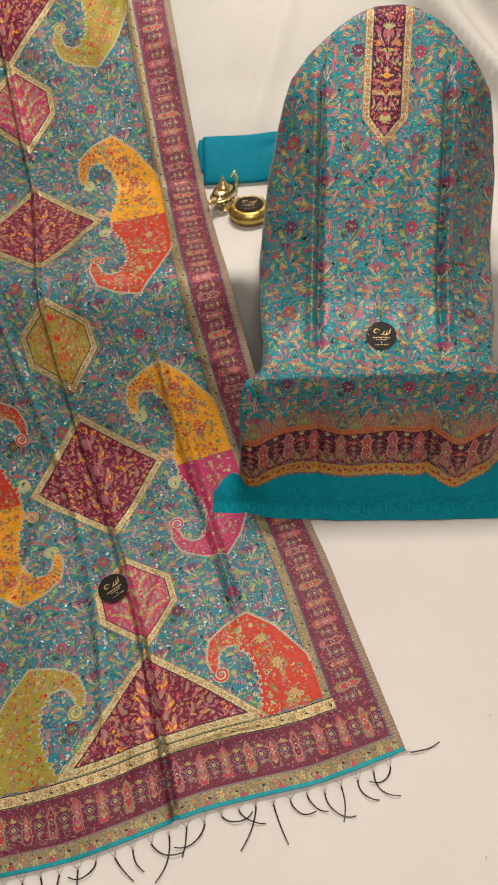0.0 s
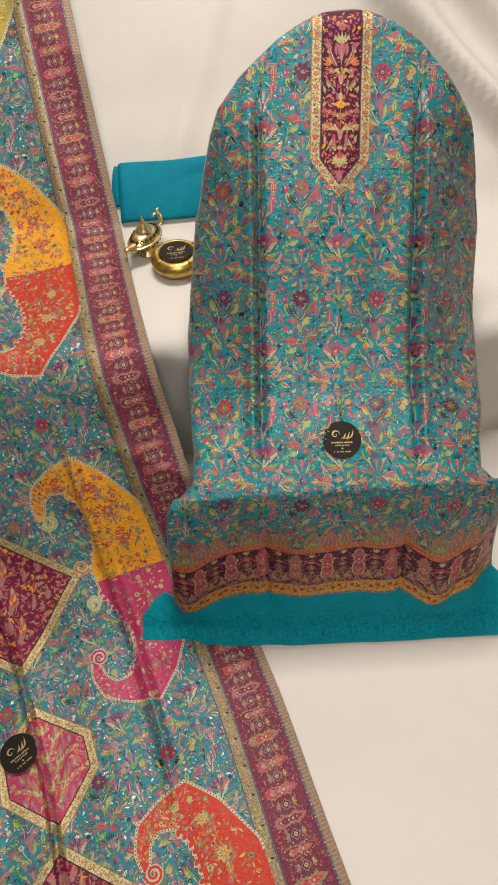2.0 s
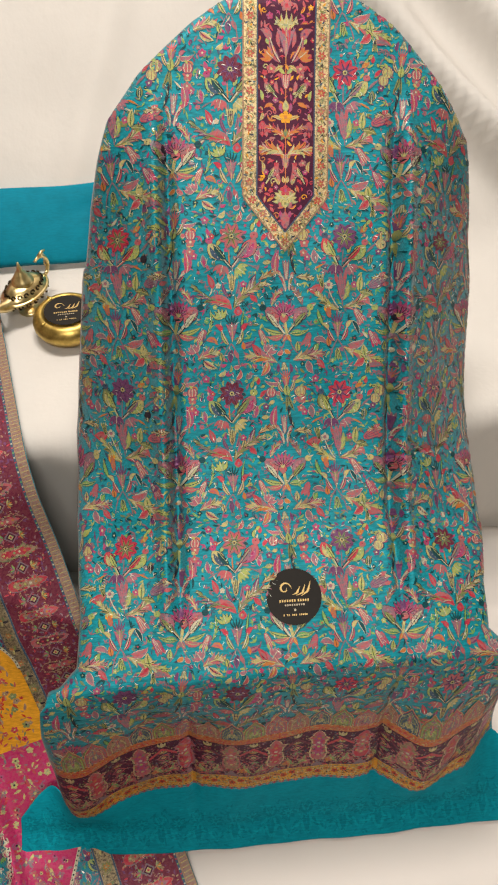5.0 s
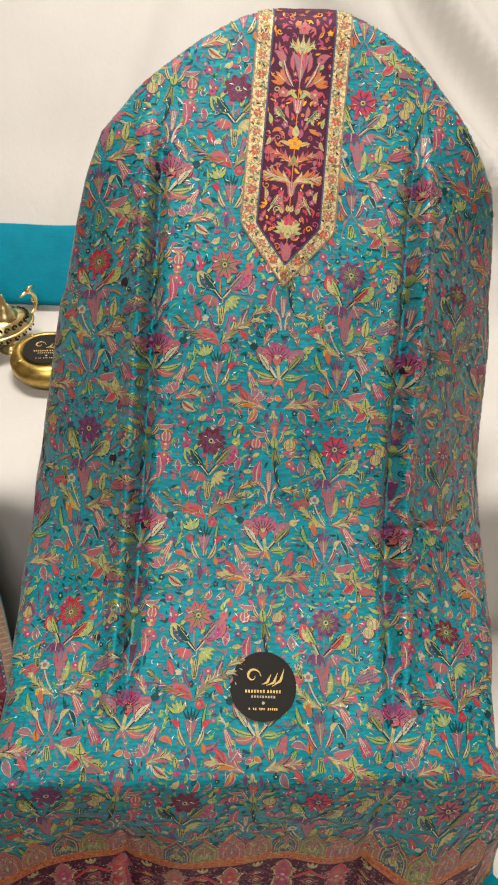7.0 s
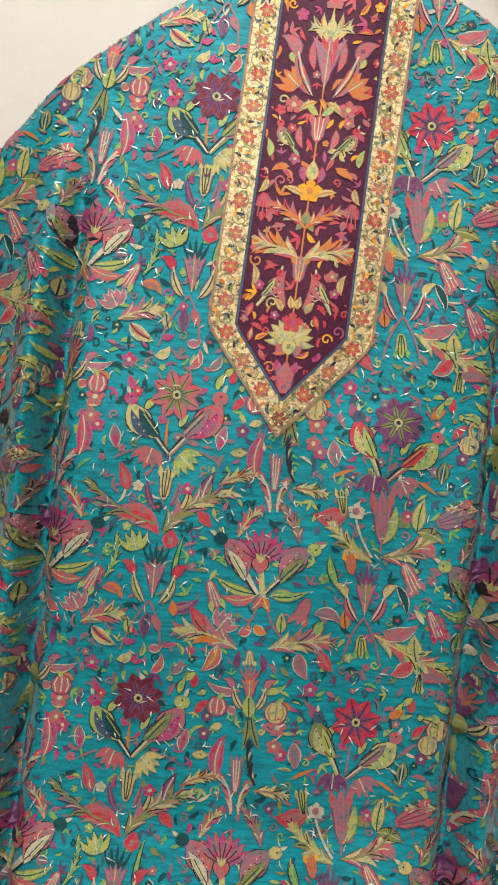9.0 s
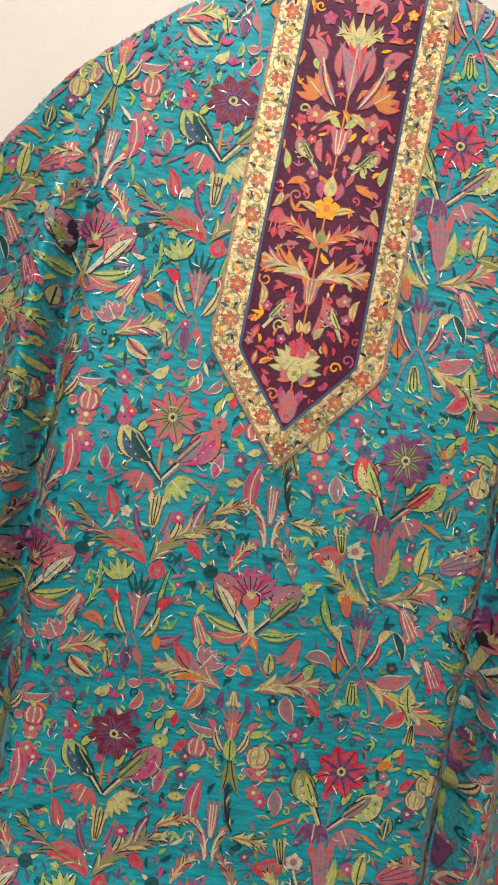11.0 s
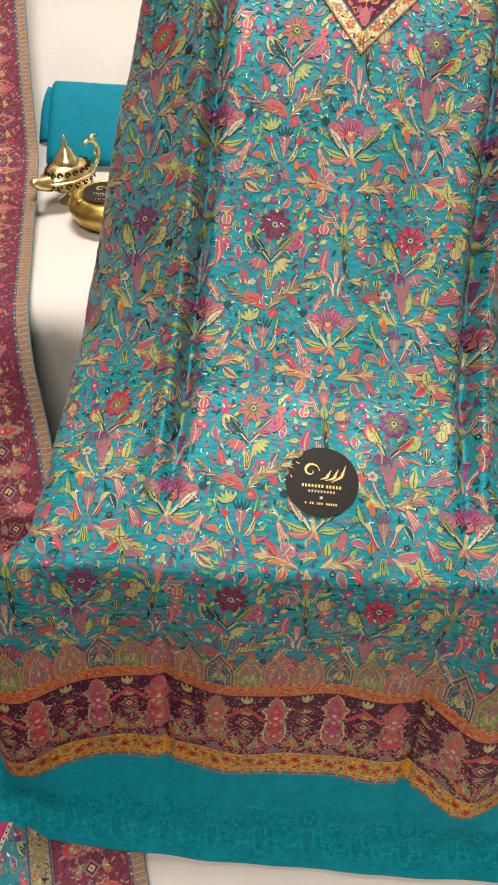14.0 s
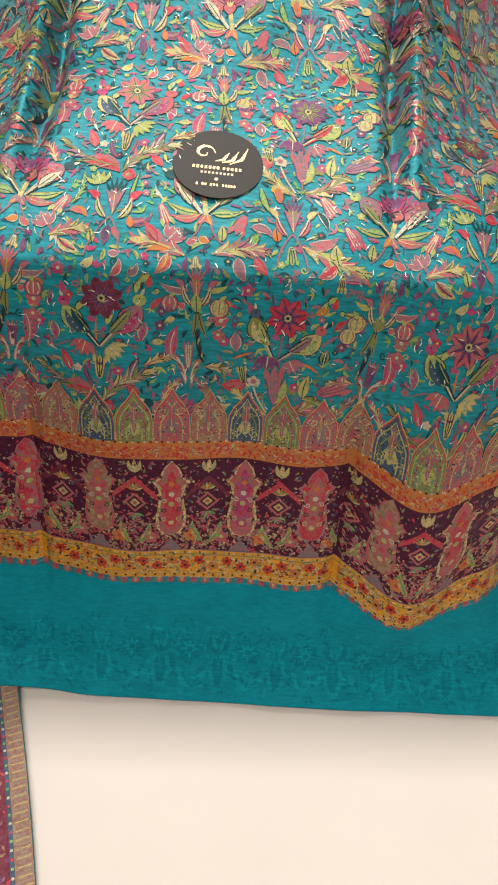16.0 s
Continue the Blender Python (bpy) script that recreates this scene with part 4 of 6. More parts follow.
# the scarf's weave is duller and closer than the tunic's
DULL = {SLOT[a]: SLOT[b] for a, b in (("coral", "rose"), ("orange", "brown"), ("magenta", "purple"), ("mustard", "olive"), ("lime", "green"), ("straw", "lime"))}
for pair in DENSE:
    for tile in pair:
        tile.m = [DULL.get(m, m) for m in tile.m]


def repeat_field(pat, a0, a1, b0, b1, origin, tilt=0.0, colours=("ruby", "coral", "purple", "wine"), tiles=TILES):
    """The repeat set out over a field, the flower's thread changing from column to column."""
    turn = complex(math.cos(tilt), math.sin(tilt))
    for i in range(-9, 10):
        for j in range(-14, 15):
            at = origin + turn * complex(i * TW, j * TH)
            if not (a0 - 0.1 < at.real < a1 + 0.1 and b0 - 0.1 < at.imag < b1 + 0.1):
                continue
            c = colours[(i + 1 + 2 * (j % 2)) % 4]
            part_of = Pattern()
            part_of.add(tiles[i % 2][j % 2], turn, at)
            if c != "ruby":
                n8 = SLOT["ruby"]
                part_of.m = [SLOT[c] if m == n8 else m for m in part_of.m]
            keep = [k for k, f in enumerate(part_of.f) if all(a0 <= part_of.v[q].real <= a1 and b0 <= part_of.v[q].imag <= b1 for q in f)]
            part_of.f, part_of.m = [part_of.f[k] for k in keep], [part_of.m[k] for k in keep]
            pat.add(part_of)


def resample(pts, n):
    pts = np.array(pts, complex)
    s = np.concatenate([[0], np.cumsum(np.abs(np.diff(pts)))])
    q = np.linspace(0, s[-1], n)
    return [complex(a, b) for a, b in zip(np.interp(q, s, pts.real), np.interp(q, s, pts.imag))]


def panel(pat, corners, thread, h, cell=0.012):
    """A filled convex panel in rings, fine enough to follow the cloth."""
    mid = sum(corners) / len(corners)
    ring = []
    for a, b in zip(corners, corners[1:] + corners[:1]):
        k = max(1, int(abs(b - a) / cell))
        ring += [a + (b - a) * i / k for i in range(k)]
    n, K = len(ring), max(2, int(max(abs(c - mid) for c in corners) / cell))
    pts = [mid] + [mid + (z - mid) * k / K for k in range(1, K + 1) for z in ring]
    faces = [(0, 1 + i, 1 + (i + 1) % n) for i in range(n)]
    for k in range(K - 1):
        o = 1 + k * n
        faces += [(o + i, o + n + i, o + n + (i + 1) % n, o + (i + 1) % n) for i in range(n)]
    pat.shape(pts, faces, h, thread)


def inner(corners, d):
    """The outline set in by d."""
    out, n = [], len(corners)
    for i in range(n):
        a, b, c = corners[i - 1], corners[i], corners[(i + 1) % n]
        u, w = (b - a) / abs(b - a), (c - b) / abs(c - b)
        m = (u * 1j + w * 1j)
        m /= abs(m)
        out.append(b + m * d / max(0.35, (m.conjugate() * (u * 1j)).real))
    return out


def trim_band(pat, a, b, width, ground, h, rng, flowers=("red", "olive", "orange"), dark="dark", side=1):
    """A straight strip of metal brocade with small rosettes and scrolls, to one side of a-b."""
    u = (b - a) / abs(b - a)
    n, L = u * 1j * side, abs(b - a)
    k = max(2, int(L / 0.008))
    pts = [a + u * L * i / k + n * width * j / 2 for i in range(k + 1) for j in range(3)]
    pat.shape(pts, [(3 * i + j, 3 * i + 3 + j, 3 * i + 4 + j, 3 * i + 1 + j) for i in range(k) for j in range(2)], h, ground)
    for j in (0.06, 0.94):
        pat.stroke([a + u * L * i / k + n * width * j for i in range(k + 1)], width * 0.09, dark, h + 1.5)
    count = max(1, int(L / (width * 0.95)))
    for i in range(count):
        z = a + u * L * (i + 0.5) / count + n * width * 0.5
        if i % 2 == 0:
            pat.star(z, width * 0.30, 6, flowers[(i // 2) % len(flowers)], "orange", "straw", h + 1)
            pat.spiral(z, width * 0.38, 0.9, "olive", width * 0.05, h + 1, rng.uniform(0, 6))
        else:
            for q in range(4):
                pat.leaf(z, q * 1.57 + 0.6, width * 0.34, width * 0.14, ("olive", "orange", "straw", "dark")[q], h + 1, 1.2, 4)


def boteh(pat, z, ang, size, outer, body, core, h=3):
    """A long cone motif with a crown and beaded rim."""
    u = complex(math.cos(ang), math.sin(ang))
    half = [(0.0, 0.0), (0.02, 0.09), (0.10, 0.15), (0.25, 0.165), (0.42, 0.14), (0.56, 0.125), (0.66, 0.15), (0.72, 0.205), (0.78, 0.125), (0.90, 0.085), (1.0, 0.0)]
    for k, (g, thread) in enumerate(((1.0, outer), (0.82, body), (0.5, core))):
        pts = [z + u * size * complex(0.5 + (x - 0.5) * (0.9 + 0.1 * g) * (1 if k < 2 else 0.8), y * g) for x, y in half]
        low = [z + u * size * complex(0.5 + (x - 0.5) * (0.9 + 0.1 * g) * (1 if k < 2 else 0.8), -y * g) for x, y in half[1:-1]]
        m = len(half)
        faces = [(0, m, 1)] + [(i, m + i - 1, m + i, i + 1) for i in range(1, m - 2)] + [(m - 2, 2 * m - 3, m - 1)]
        pat.shape(pts + low, faces, h + k, thread)
    for i in range(5):
        pat.disc(z + u * size * (0.18 + 0.13 * i), size * 0.035, ("straw", "red", "lime", "cream", "orange")[i], h + 4, 5)
    for i in range(1, 6):
        for sgn in (-1, 1):
            pat.spiral(z + u * size * complex(0.10 + 0.13 * i, sgn * 0.075), size * 0.035, 1.2, ("straw", "dark", "cream", "red", "olive")[i - 1], size * 0.011, h + 3, i, sgn)
            pat.leaf(z + u * size * complex(0.06 + 0.14 * i, sgn * 0.10), ang + 0.5 * sgn, size * 0.09, size * 0.022, "dark" if i % 2 else "lime", h + 2.5, n=3)
    for i in range(1, 9):
        for sgn in (-1, 1):
            pat.disc(z + u * size * complex(half[i][0], sgn * half[i][1] * 1.12), size * 0.018, "straw" if i % 2 else "coral", h + 3, 4)


def lozenge(pat, z, ang, size, h=3, threads=("mauve", "night", "straw")):
    u = complex(math.cos(ang), math.sin(ang)) * size
    for k, (g, t) in enumerate(zip((1.0, 0.72, 0.45), threads)):
        pat.shape([z + u * g * 0.5, z + u * g * 0.5j, z - u * g * 0.5, z - u * g * 0.5j], [(0, 1, 2, 3)], h + k, t)
    for q in range(6):
        pat.leaf(z + u * 0.62, ang + (q - 2.5) * 0.45, size * 0.42, size * 0.13, ("straw", "olive", "orange")[q % 3], h, n=3)
        pat.leaf(z - u * 0.55, ang + math.pi + (q - 2.5) * 0.5, size * 0.42, size * 0.15, ("coral", "mauve", "green")[q % 3], h, n=3)
    pat.disc(z, size * 0.09, "red", h + 4, 6)


def brocade_band(pat, a, b, width, ground, h, rng, point, size, pitch, shift=0.0):
    """A band of cones and lozenges on a dark ground, along a-b, the cones pointing along point."""
    u = (b - a) / abs(b - a)
    n, L = u * 1j, abs(b - a)
    if (n.conjugate() * complex(math.cos(point), math.sin(point))).real < 0:
        n = -n
    k = max(2, int(L / 0.008))
    rows = max(2, int(width / 0.010))
    pts = [a + u * L * i / k + n * width * j / rows for i in range(k + 1) for j in range(rows + 1)]
    w = rows + 1
    pat.shape(pts, [(w * i + j, w * i + w + j, w * i + w + 1 + j, w * i + 1 + j) for i in range(k) for j in range(rows)], h, ground)
    looks = (("brown", "red", "rose"), ("mauve", "red", "brown"), ("olive", "brown", "red"), ("brown", "wine", "coral"), ("mauve", "coral", "wine"))
    m = int(L / pitch) + 1
    for i in range(m):
        at = (i + 0.5 + shift) * pitch
        if at > L - pitch * 0.2 or at < 0:
            continue
        z = a + u * at
        boteh(pat, z + n * (width - size) / 2, point, size, *looks[i % 5], h=h + 1.5)
        q = z + u * pitch / 2 + n * width * 0.5
        lozenge(pat, q, point, size * 0.34, h + 1.5)
    for _ in range(int(L * width * 34000)):
        z = a + u * rng.uniform(0, L) + n * width * rng.uniform(0.05, 0.95)
        s = rng.uniform(0.003, 0.008)
        pat.leaf(z, rng.uniform(0, 6.28), s, s * 0.4, rng.choice(["mauve", "wine", "purple", "red", "brown", "wine", "brown", "purple"]), h + 1, rng.uniform(-1, 1), 4)

# ---- setting ----


def slab(name, lo, hi, material):
    bm = bmesh.new()
    box(bm, lo, hi)
    return tagged(part(name, bm, material, None, smooth=False), kind="structure")


# unseen room shell added to close the place and hold down bounced light
slab("ceiling", (-2.4, -2.4, 3.05), (2.6, 2.9, 3.15), PAINT)
slab("wall_west", (-2.5, -2.4, -0.05), (-2.4, 2.9, 3.05), PAINT)
slab("wall_east", (2.6, -2.4, -0.05), (2.7, 2.9, 3.05), PAINT)
slab("wall_south", (-2.4, -2.5, -0.05), (2.6, -2.4, 3.05), PAINT)
slab("wall_north", (-2.4, 2.9, -0.05), (2.6, 3.0, 3.05), PAINT)
slab("floor_base", (-2.4, -2.4, -0.06), (2.6, 2.9, -0.012), PAINT)


def floor_map(u, v):
    X, Y = -2.38 + 4.96 * u, -2.38 + 4.1 * v
    z = 0.0012 * np.exp(-((X - 0.33 - 0.01 * Y) / 0.006) ** 2) + 0.0012 * np.exp(-((Y - 0.93 + 0.02 * X) / 0.006) ** 2)
    z = z + 0.0012 * np.exp(-((Y - 0.45 - 0.03 * X) / 0.007) ** 2) + 0.0009 * np.sin(5 * X + 2 * Y) * np.sin(4 * Y)
    # the sheet is bunched where it meets the seat
    z = z + step(Y, 1.40, 1.50) * (0.075 + 0.016 * np.sin(19 * X + 1) + 0.010 * np.sin(47 * X + 30 * Y)) * (1 - 0.5 * step(Y, 1.50, 1.56)) + 0.010 * np.exp(-((Y - 1.43 - 0.03 * np.sin(9 * X)) / 0.010) ** 2)
    return np.stack([X, Y, z - 0.002], -1)


tagged(grid("floor", 320, 300, floor_map, [FLOOR], thick=0.004), "cream-white cotton sheet spread over the floor", "floor sheet", kind="structure")

# sheet-covered seat and the sheet that sweeps up behind it
BS, BY, BZ = smooth_line([(1.528, 0.02), (1.522, 0.20), (1.526, 0.38), (1.545, 0.408), (1.58, 0.410), (1.80, 0.411), (1.91, 0.414), (1.955, 0.432), (2.14, 0.595),
                          (2.37, 0.85), (2.6, 1.22), (2.78, 1.7), (2.84, 2.2), (2.85, 2.62)], r=0.018)


def drape_map(u, v):
    X, s = -2.3 + 4.8 * u, BS[0] + (BS[-1] - BS[0]) * v
    y, z = np.interp(s, BS, BY), np.interp(s, BS, BZ)
    up = step(s, 0.75, 1.0)
    # long diagonal folds where the sheet is pulled up
    f = 0.016 * np.sin(7 * X - 5 * s) * np.sin(2.4 * X + 1.0) + 0.030 * np.exp(-((X - 0.62 + 0.75 * (s - 1.1)) / 0.045) ** 2) + 0.022 * np.exp(-((X - 0.50 + 0.95 * (s - 1.2)) / 0.04) ** 2) + 0.007 * np.exp(-((X + 0.16 - 0.5 * (s - 1.0)) / 0.06) ** 2)
    f = f + 0.034 * np.exp(-((X - 0.80 + 0.9 * (s - 1.1)) / 0.055) ** 2) + 0.014 * np.exp(-((X + 0.02 - 0.35 * (s - 1.0)) / 0.03) ** 2)
    f = f * (1 + 0.7 * step(X, 0.36, 0.5))
    front = (1 - step(s, 0.30, 0.40)) * (0.006 * np.sin(16 * X + 0.6) + 0.004 * np.sin(43 * X + 6 * s) + 0.007 * np.exp(-((X + 0.075 - 0.12 * (s - 0.2)) / 0.012) ** 2))
    top = 0.0016 * (np.sin(11 * X + 3 * s) + np.sin(23 * s + 4 * X)) * (1 - up) * step(s, 0.40, 0.45)
    return np.stack([X, y - 0.8 * up * np.maximum(f, -0.010) - front, z + 0.8 * up * np.maximum(f, -0.010) + top], -1)


seat_sheet = grid("seat_sheet", 260, 220, drape_map, [COTTON], thick=0.003)
tagged(seat_sheet, "white cotton sheet draped over seat and backrest", "sheet", kind="structure")
slab("seat_base", (-2.3, 1.56, -0.012), (2.5, 1.86, 0.395), PAINT)

# added panel housings above the overhead lamp and the fill lamp, out of view
for x, y in ((0.10, 2.08), (0.10, -0.45)):
    lampbody = thing("unseen_ceiling_panel", "white rectangular panel out of view, added to house an overhead lamp", "ceiling light", "ceiling panels")
    bm = bmesh.new()
    box(bm, (x - 0.59, y - 0.29, 3.015), (x + 0.59, y + 0.29, 3.05))
    part("housing", bm, PANEL, lampbody, smooth=False)

# ---- padded form under the tunic ----
form = thing("padded_stool", "white-covered stool with leaning padded back, under the tunic", "stool")


def form_map(u, v):
    s = 0.47 + 0.70 * v
    l, r = kameez_edges(s)
    l, r = np.maximum(l + 0.045, 0.115), np.minimum(r - 0.045, 0.385)
    return KAMEEZ.raw(l + (r - l) * u, s) + np.array([0.0, 0.045, -0.040])


grid("back_pad", 24, 50, form_map, [COTTON], form, thick=0.03)
bm = bmesh.new()
box(bm, (0.13, 1.20, -0.002), (0.37, 1.46, 0.37))
bmesh.ops.bevel(bm, geom=bm.edges[:], offset=0.02, segments=3, affect="EDGES")
part("seat_block", bm, COTTON, form)

# ---- tunic ----
tunic = thing("tunic", "teal silk tunic with dense floral brocade, plum neck panel", "tunic")


def tunic_body(lo, hi):
    def f(u, v):
        s = lo + (hi - lo) * v
        l, r = kameez_edges(s)
        return KAMEEZ.raw(l + (r - l) * u, s)
    return f


grid("body", 210, 380, tunic_body(0.112, 1.238), [TEAL], tunic, thick=0.0012)
grid("lining_hem", 210, 50, tunic_body(0.0, 0.115), [LINING], tunic, "plain teal lining hem with faint tone-on-tone leaves", thick=0.0015)

axis_tilt = -0.058
print_ = Pattern()
repeat_field(print_, -0.12, 0.58, 0.262, 1.238, complex(0.195, 0.947), axis_tilt)
# fine curled dashes of dark and pale thread between the flowers
rng = random.Random(41)
for _ in range(1600):
    z = complex(rng.uniform(-0.09, 0.57), rng.uniform(0.30, 1.232))
    L = rng.uniform(0.005, 0.013)
    print_.leaf(z, rng.uniform(0, 6.28), L, L * rng.uniform(0.14, 0.30), rng.choice(["teal_deep", "teal_deep", "teal_deep", "blue", "green", "mauve", "blue", "cream", "lime"]), 1.5, rng.uniform(-1.6, 1.6), 4)
print_.lay("floral_weave", KAMEEZ, tunic, "woven flowers, leaves and plumes in coral, lime and gold", "stuff")

# hem bands, from the arches down to the beaded edge
rng = random.Random(5)
ARCH = 0.0295
for i in range(-7, 19):
    arch = Pattern()
    x = 0.243 + (i - 5) * ARCH
    half = [(0.0, 0.0), (0.0142, 0.0), (0.0146, 0.015), (0.0138, 0.026), (0.0102, 0.034), (0.0048, 0.041), (0.0, 0.050)]
    body, lines, heart = (("coral", "mauve", "straw"), ("brown", "coral", "straw"), ("blue", "straw", "olive"), ("olive", "lime", "magenta"))[i % 4]
    for k, (g, t) in enumerate(((1.0, "straw"), (0.97, "red"), (0.93, body))):
        pts = [complex(x + a * g, 0.266 + b * g) for a, b in half] + [complex(x - a * g, 0.266 + b * g) for a, b in half[-2:0:-1]]
        arch.shape(pts, [(0, 1, 2), (0, 2, 3), (0, 3, 9), (0, 9, 10), (0, 10, 11), (3, 4, 8, 9), (4, 5, 7, 8), (5, 6, 7)], 8 + k, t)
    for sg in (-1, 1):
        arch.leaf(complex(x, 0.272), 1.571 + 0.75 * sg, 0.022, 0.005, lines, 11, -1.6 * sg, core=heart)
        arch.leaf(complex(x, 0.284), 1.571 + 0.5 * sg, 0.022, 0.0045, heart, 11, -1.2 * sg, core=lines)
        arch.spiral(complex(x + 0.0075 * sg, 0.274), 0.0045, 1.3, lines, 0.0009, 11, 1.571, sg)
        arch.spiral(complex(x + 0.007 * sg, 0.294), 0.004, 1.3, heart, 0.0009, 11, 0, sg)
    for g, th in ((0.80, lines), (0.62, heart), (0.42, lines)):
        ring = [complex(x + a * g, 0.2675 + b_ * g) for a, b_ in half[1:]] + [complex(x - a * g, 0.2675 + b_ * g) for a, b_ in half[-2:0:-1]]
        arch.stroke(ring, 0.0010, th, 11.5)
    arch.leaf(complex(x, 0.278), 1.571, 0.028, 0.006, "mauve", 12, core="red")
    for q in range(60):
        arch.disc(complex(x + rng.uniform(-0.011, 0.011), 0.268 + rng.uniform(0, 0.032)), 0.0008, rng.choice([lines, heart, "cream", "dark"]), 12, 4)
    if -0.06 < x < 0.53:
        arch.lay("arch_motif", KAMEEZ, tunic)


def across(pat, s0, s1, thread, h, rows=3):
    k = 110
    pts = [complex(-0.095 + 0.66 * i / k, s0 + (s1 - s0) * j / rows) for i in range(k + 1) for j in range(rows + 1)]
    w = rows + 1
    pat.shape(pts, [(w * i + j, w * i + w + j, w * i + w + 1 + j, w * i + 1 + j) for i in range(k) for j in range(rows)], h, thread)


def speckle(pat, s0, s1, n, threads, h, lo=0.002, hi=0.005):
    for _ in range(n):
        z = complex(rng.uniform(-0.09, 0.56), rng.uniform(s0 + 0.001, s1 - 0.001))
        L = rng.uniform(lo, hi)
        pat.leaf(z, rng.uniform(0, 6.28), L, L * 0.4, rng.choice(threads), h, rng.uniform(-1.2, 1.2), 4)


orange = Pattern()
across(orange, 0.248, 0.268, "orange", 6)
speckle(orange, 0.249, 0.262, 1700, ["red", "coral", "red", "straw", "scarlet", "scarlet"], 7.5)
for i in range(140):
    orange.disc(complex(-0.09 + 0.0047 * i, 0.2655), 0.0013, "dark" if i % 2 else "cream", 8, 6)
orange.stroke([complex(-0.095 + 0.006 * i, 0.2685) for i in range(110)], 0.0012, "gold", 9)
orange.lay("orange_band", KAMEEZ, tunic, "narrow orange printed band with a beaded gold edge")

cones = Pattern()
across(cones, 0.150, 0.250, "night", 4, 8)
speckle(cones, 0.150, 0.188, 3600, ["coral", "brown", "mauve", "red", "rose", "red", "straw", "brown"], 5.5, 0.002, 0.006)
speckle(cones, 0.185, 0.246, 1300, ["blue", "mauve", "olive", "coral", "red"], 5.2, 0.002, 0.006)
for i in range(-3, 11):
    x = 0.214 + (i - 3) * 0.0615
    z = complex(x + 0.0307, 0.203)
    lozenge(cones, z, 1.571, 0.020, 6, ("coral", "night", "straw"))
    for k in (-1, 1):
        cones.shape([z + complex(0, 0.021), z + complex(0.019 * k, 0.003), z + complex(0.019 * k, 0.009), z + complex(0, 0.027)], [(0, 1, 2, 3)], 6, "wine" if i % 2 else "red")
        cones.plume(complex(x + 0.0307, 0.157), 1.571 - 0.9 * k, 0.020, 0.6 * k, "olive", ["straw", "coral", "green"], 4, 6)
        cones.leaf(z + complex(0, 0.031), 1.571 - 0.9 * k, 0.014, 0.004, "straw", 7, 0.9 * k)
    cones.leaf(z + complex(0, 0.030), 1.571, 0.015, 0.005, "gold", 7)
    cones.bloom(complex(x - 0.017, 0.166), 0.007, "coral", "straw", 6)
    cones.bloom(complex(x + 0.017, 0.166), 0.007, "orange", "red", 6)
    cones.shape([complex(x - 0.010, 0.151), complex(x + 0.010, 0.151), complex(x, 0.164)], [(0, 1, 2)], 6.5, "mauve")
for _ in range(900):
    cones.disc(complex(rng.uniform(-0.09, 0.56), rng.uniform(0.152, 0.246)), 0.0008, rng.choice(["straw", "coral", "cream", "orange"]), 6.2, 4)
cones.lay("cone_band", KAMEEZ, tunic, "plum brocade band with red lozenges and leaves")
for i in range(-3, 11):
    cone = Pattern()
    boteh(cone, complex(0.214 + (i - 3) * 0.0615, 0.168), 1.571, 0.079, *(("gold", "coral", "magenta"), ("rose", "red", "coral"), ("coral", "brown", "coral"), ("gold", "coral", "red"))[i % 4], h=8)
    cone.lay("cone_motif", KAMEEZ, tunic)

yellow = Pattern()
across(yellow, 0.120, 0.150, "mustard", 6, 4)
speckle(yellow, 0.127, 0.145, 2400, ["orange", "straw", "olive", "dark", "straw", "gold", "red", "gold"], 7.5, 0.002, 0.006)
for i in range(52):
    yellow.bloom(complex(-0.085 + 0.0125 * i, 0.136 + 0.003 * (-1) ** i), 0.0055, "scarlet" if i % 3 else "orange", "dark", 8, i)
for i in range(150):
    yellow.disc(complex(-0.09 + 0.0044 * i, 0.1475), 0.0012, ("blue", "cream", "green")[i % 3], 8, 5)
    yellow.disc(complex(-0.09 + 0.0044 * i, 0.1225), 0.0013, "straw" if i % 2 else "dark", 8, 5)
for s in (0.1503, 0.1455, 0.125, 0.1200):
    yellow.stroke([complex(-0.095 + 0.006 * i, s) for i in range(110)], 0.0011, "mauve" if s > 0.15 else "olive" if s > 0.14 else "gold", 8.5)
for i in range(62):
    x = -0.09 + 0.0105 * i
    yellow.shape([complex(x - 0.0032, 0.120), complex(x - 0.0035, 0.1155), complex(x, 0.1125), complex(x + 0.0035, 0.1155), complex(x + 0.0032, 0.120)], [(0, 1, 2, 3, 4)], 8, "mauve" if i % 2 else "coral")
    yellow.shape([complex(x - 0.0018, 0.119), complex(x, 0.114), complex(x + 0.0018, 0.119)], [(0, 1, 2)], 9, "red" if i % 2 else "straw")
yellow.lay("yellow_band", KAMEEZ, tunic, "mustard floral band with gold dots and pointed beads")

tone = Pattern()
rng2 = random.Random(4)
for i in range(14):
    x = -0.15 + 0.055 * i
    tone.star(complex(x, 0.045), 0.014, 8, "teal_deep", "turquoise", "teal_deep", 0.2)
    for k in (-1, 1):
        tone.plume(complex(x, 0.012), 1.571 - 0.5 * k, 0.030, -0.9 * k, "turquoise", ["turquoise", "teal_deep"], 5, 0.2)
        tone.leaf(complex(x + 0.0275, 0.008), 1.571 - 0.45 * k, 0.040, 0.010, "turquoise", 0.2, 0.7 * k, 7, core="teal_deep")
        tone.leaf(complex(x + 0.0275, 0.040), 1.571 - 0.8 * k, 0.026, 0.009, "teal_deep", 0.3, 0.9 * k, 6, core="turquoise")
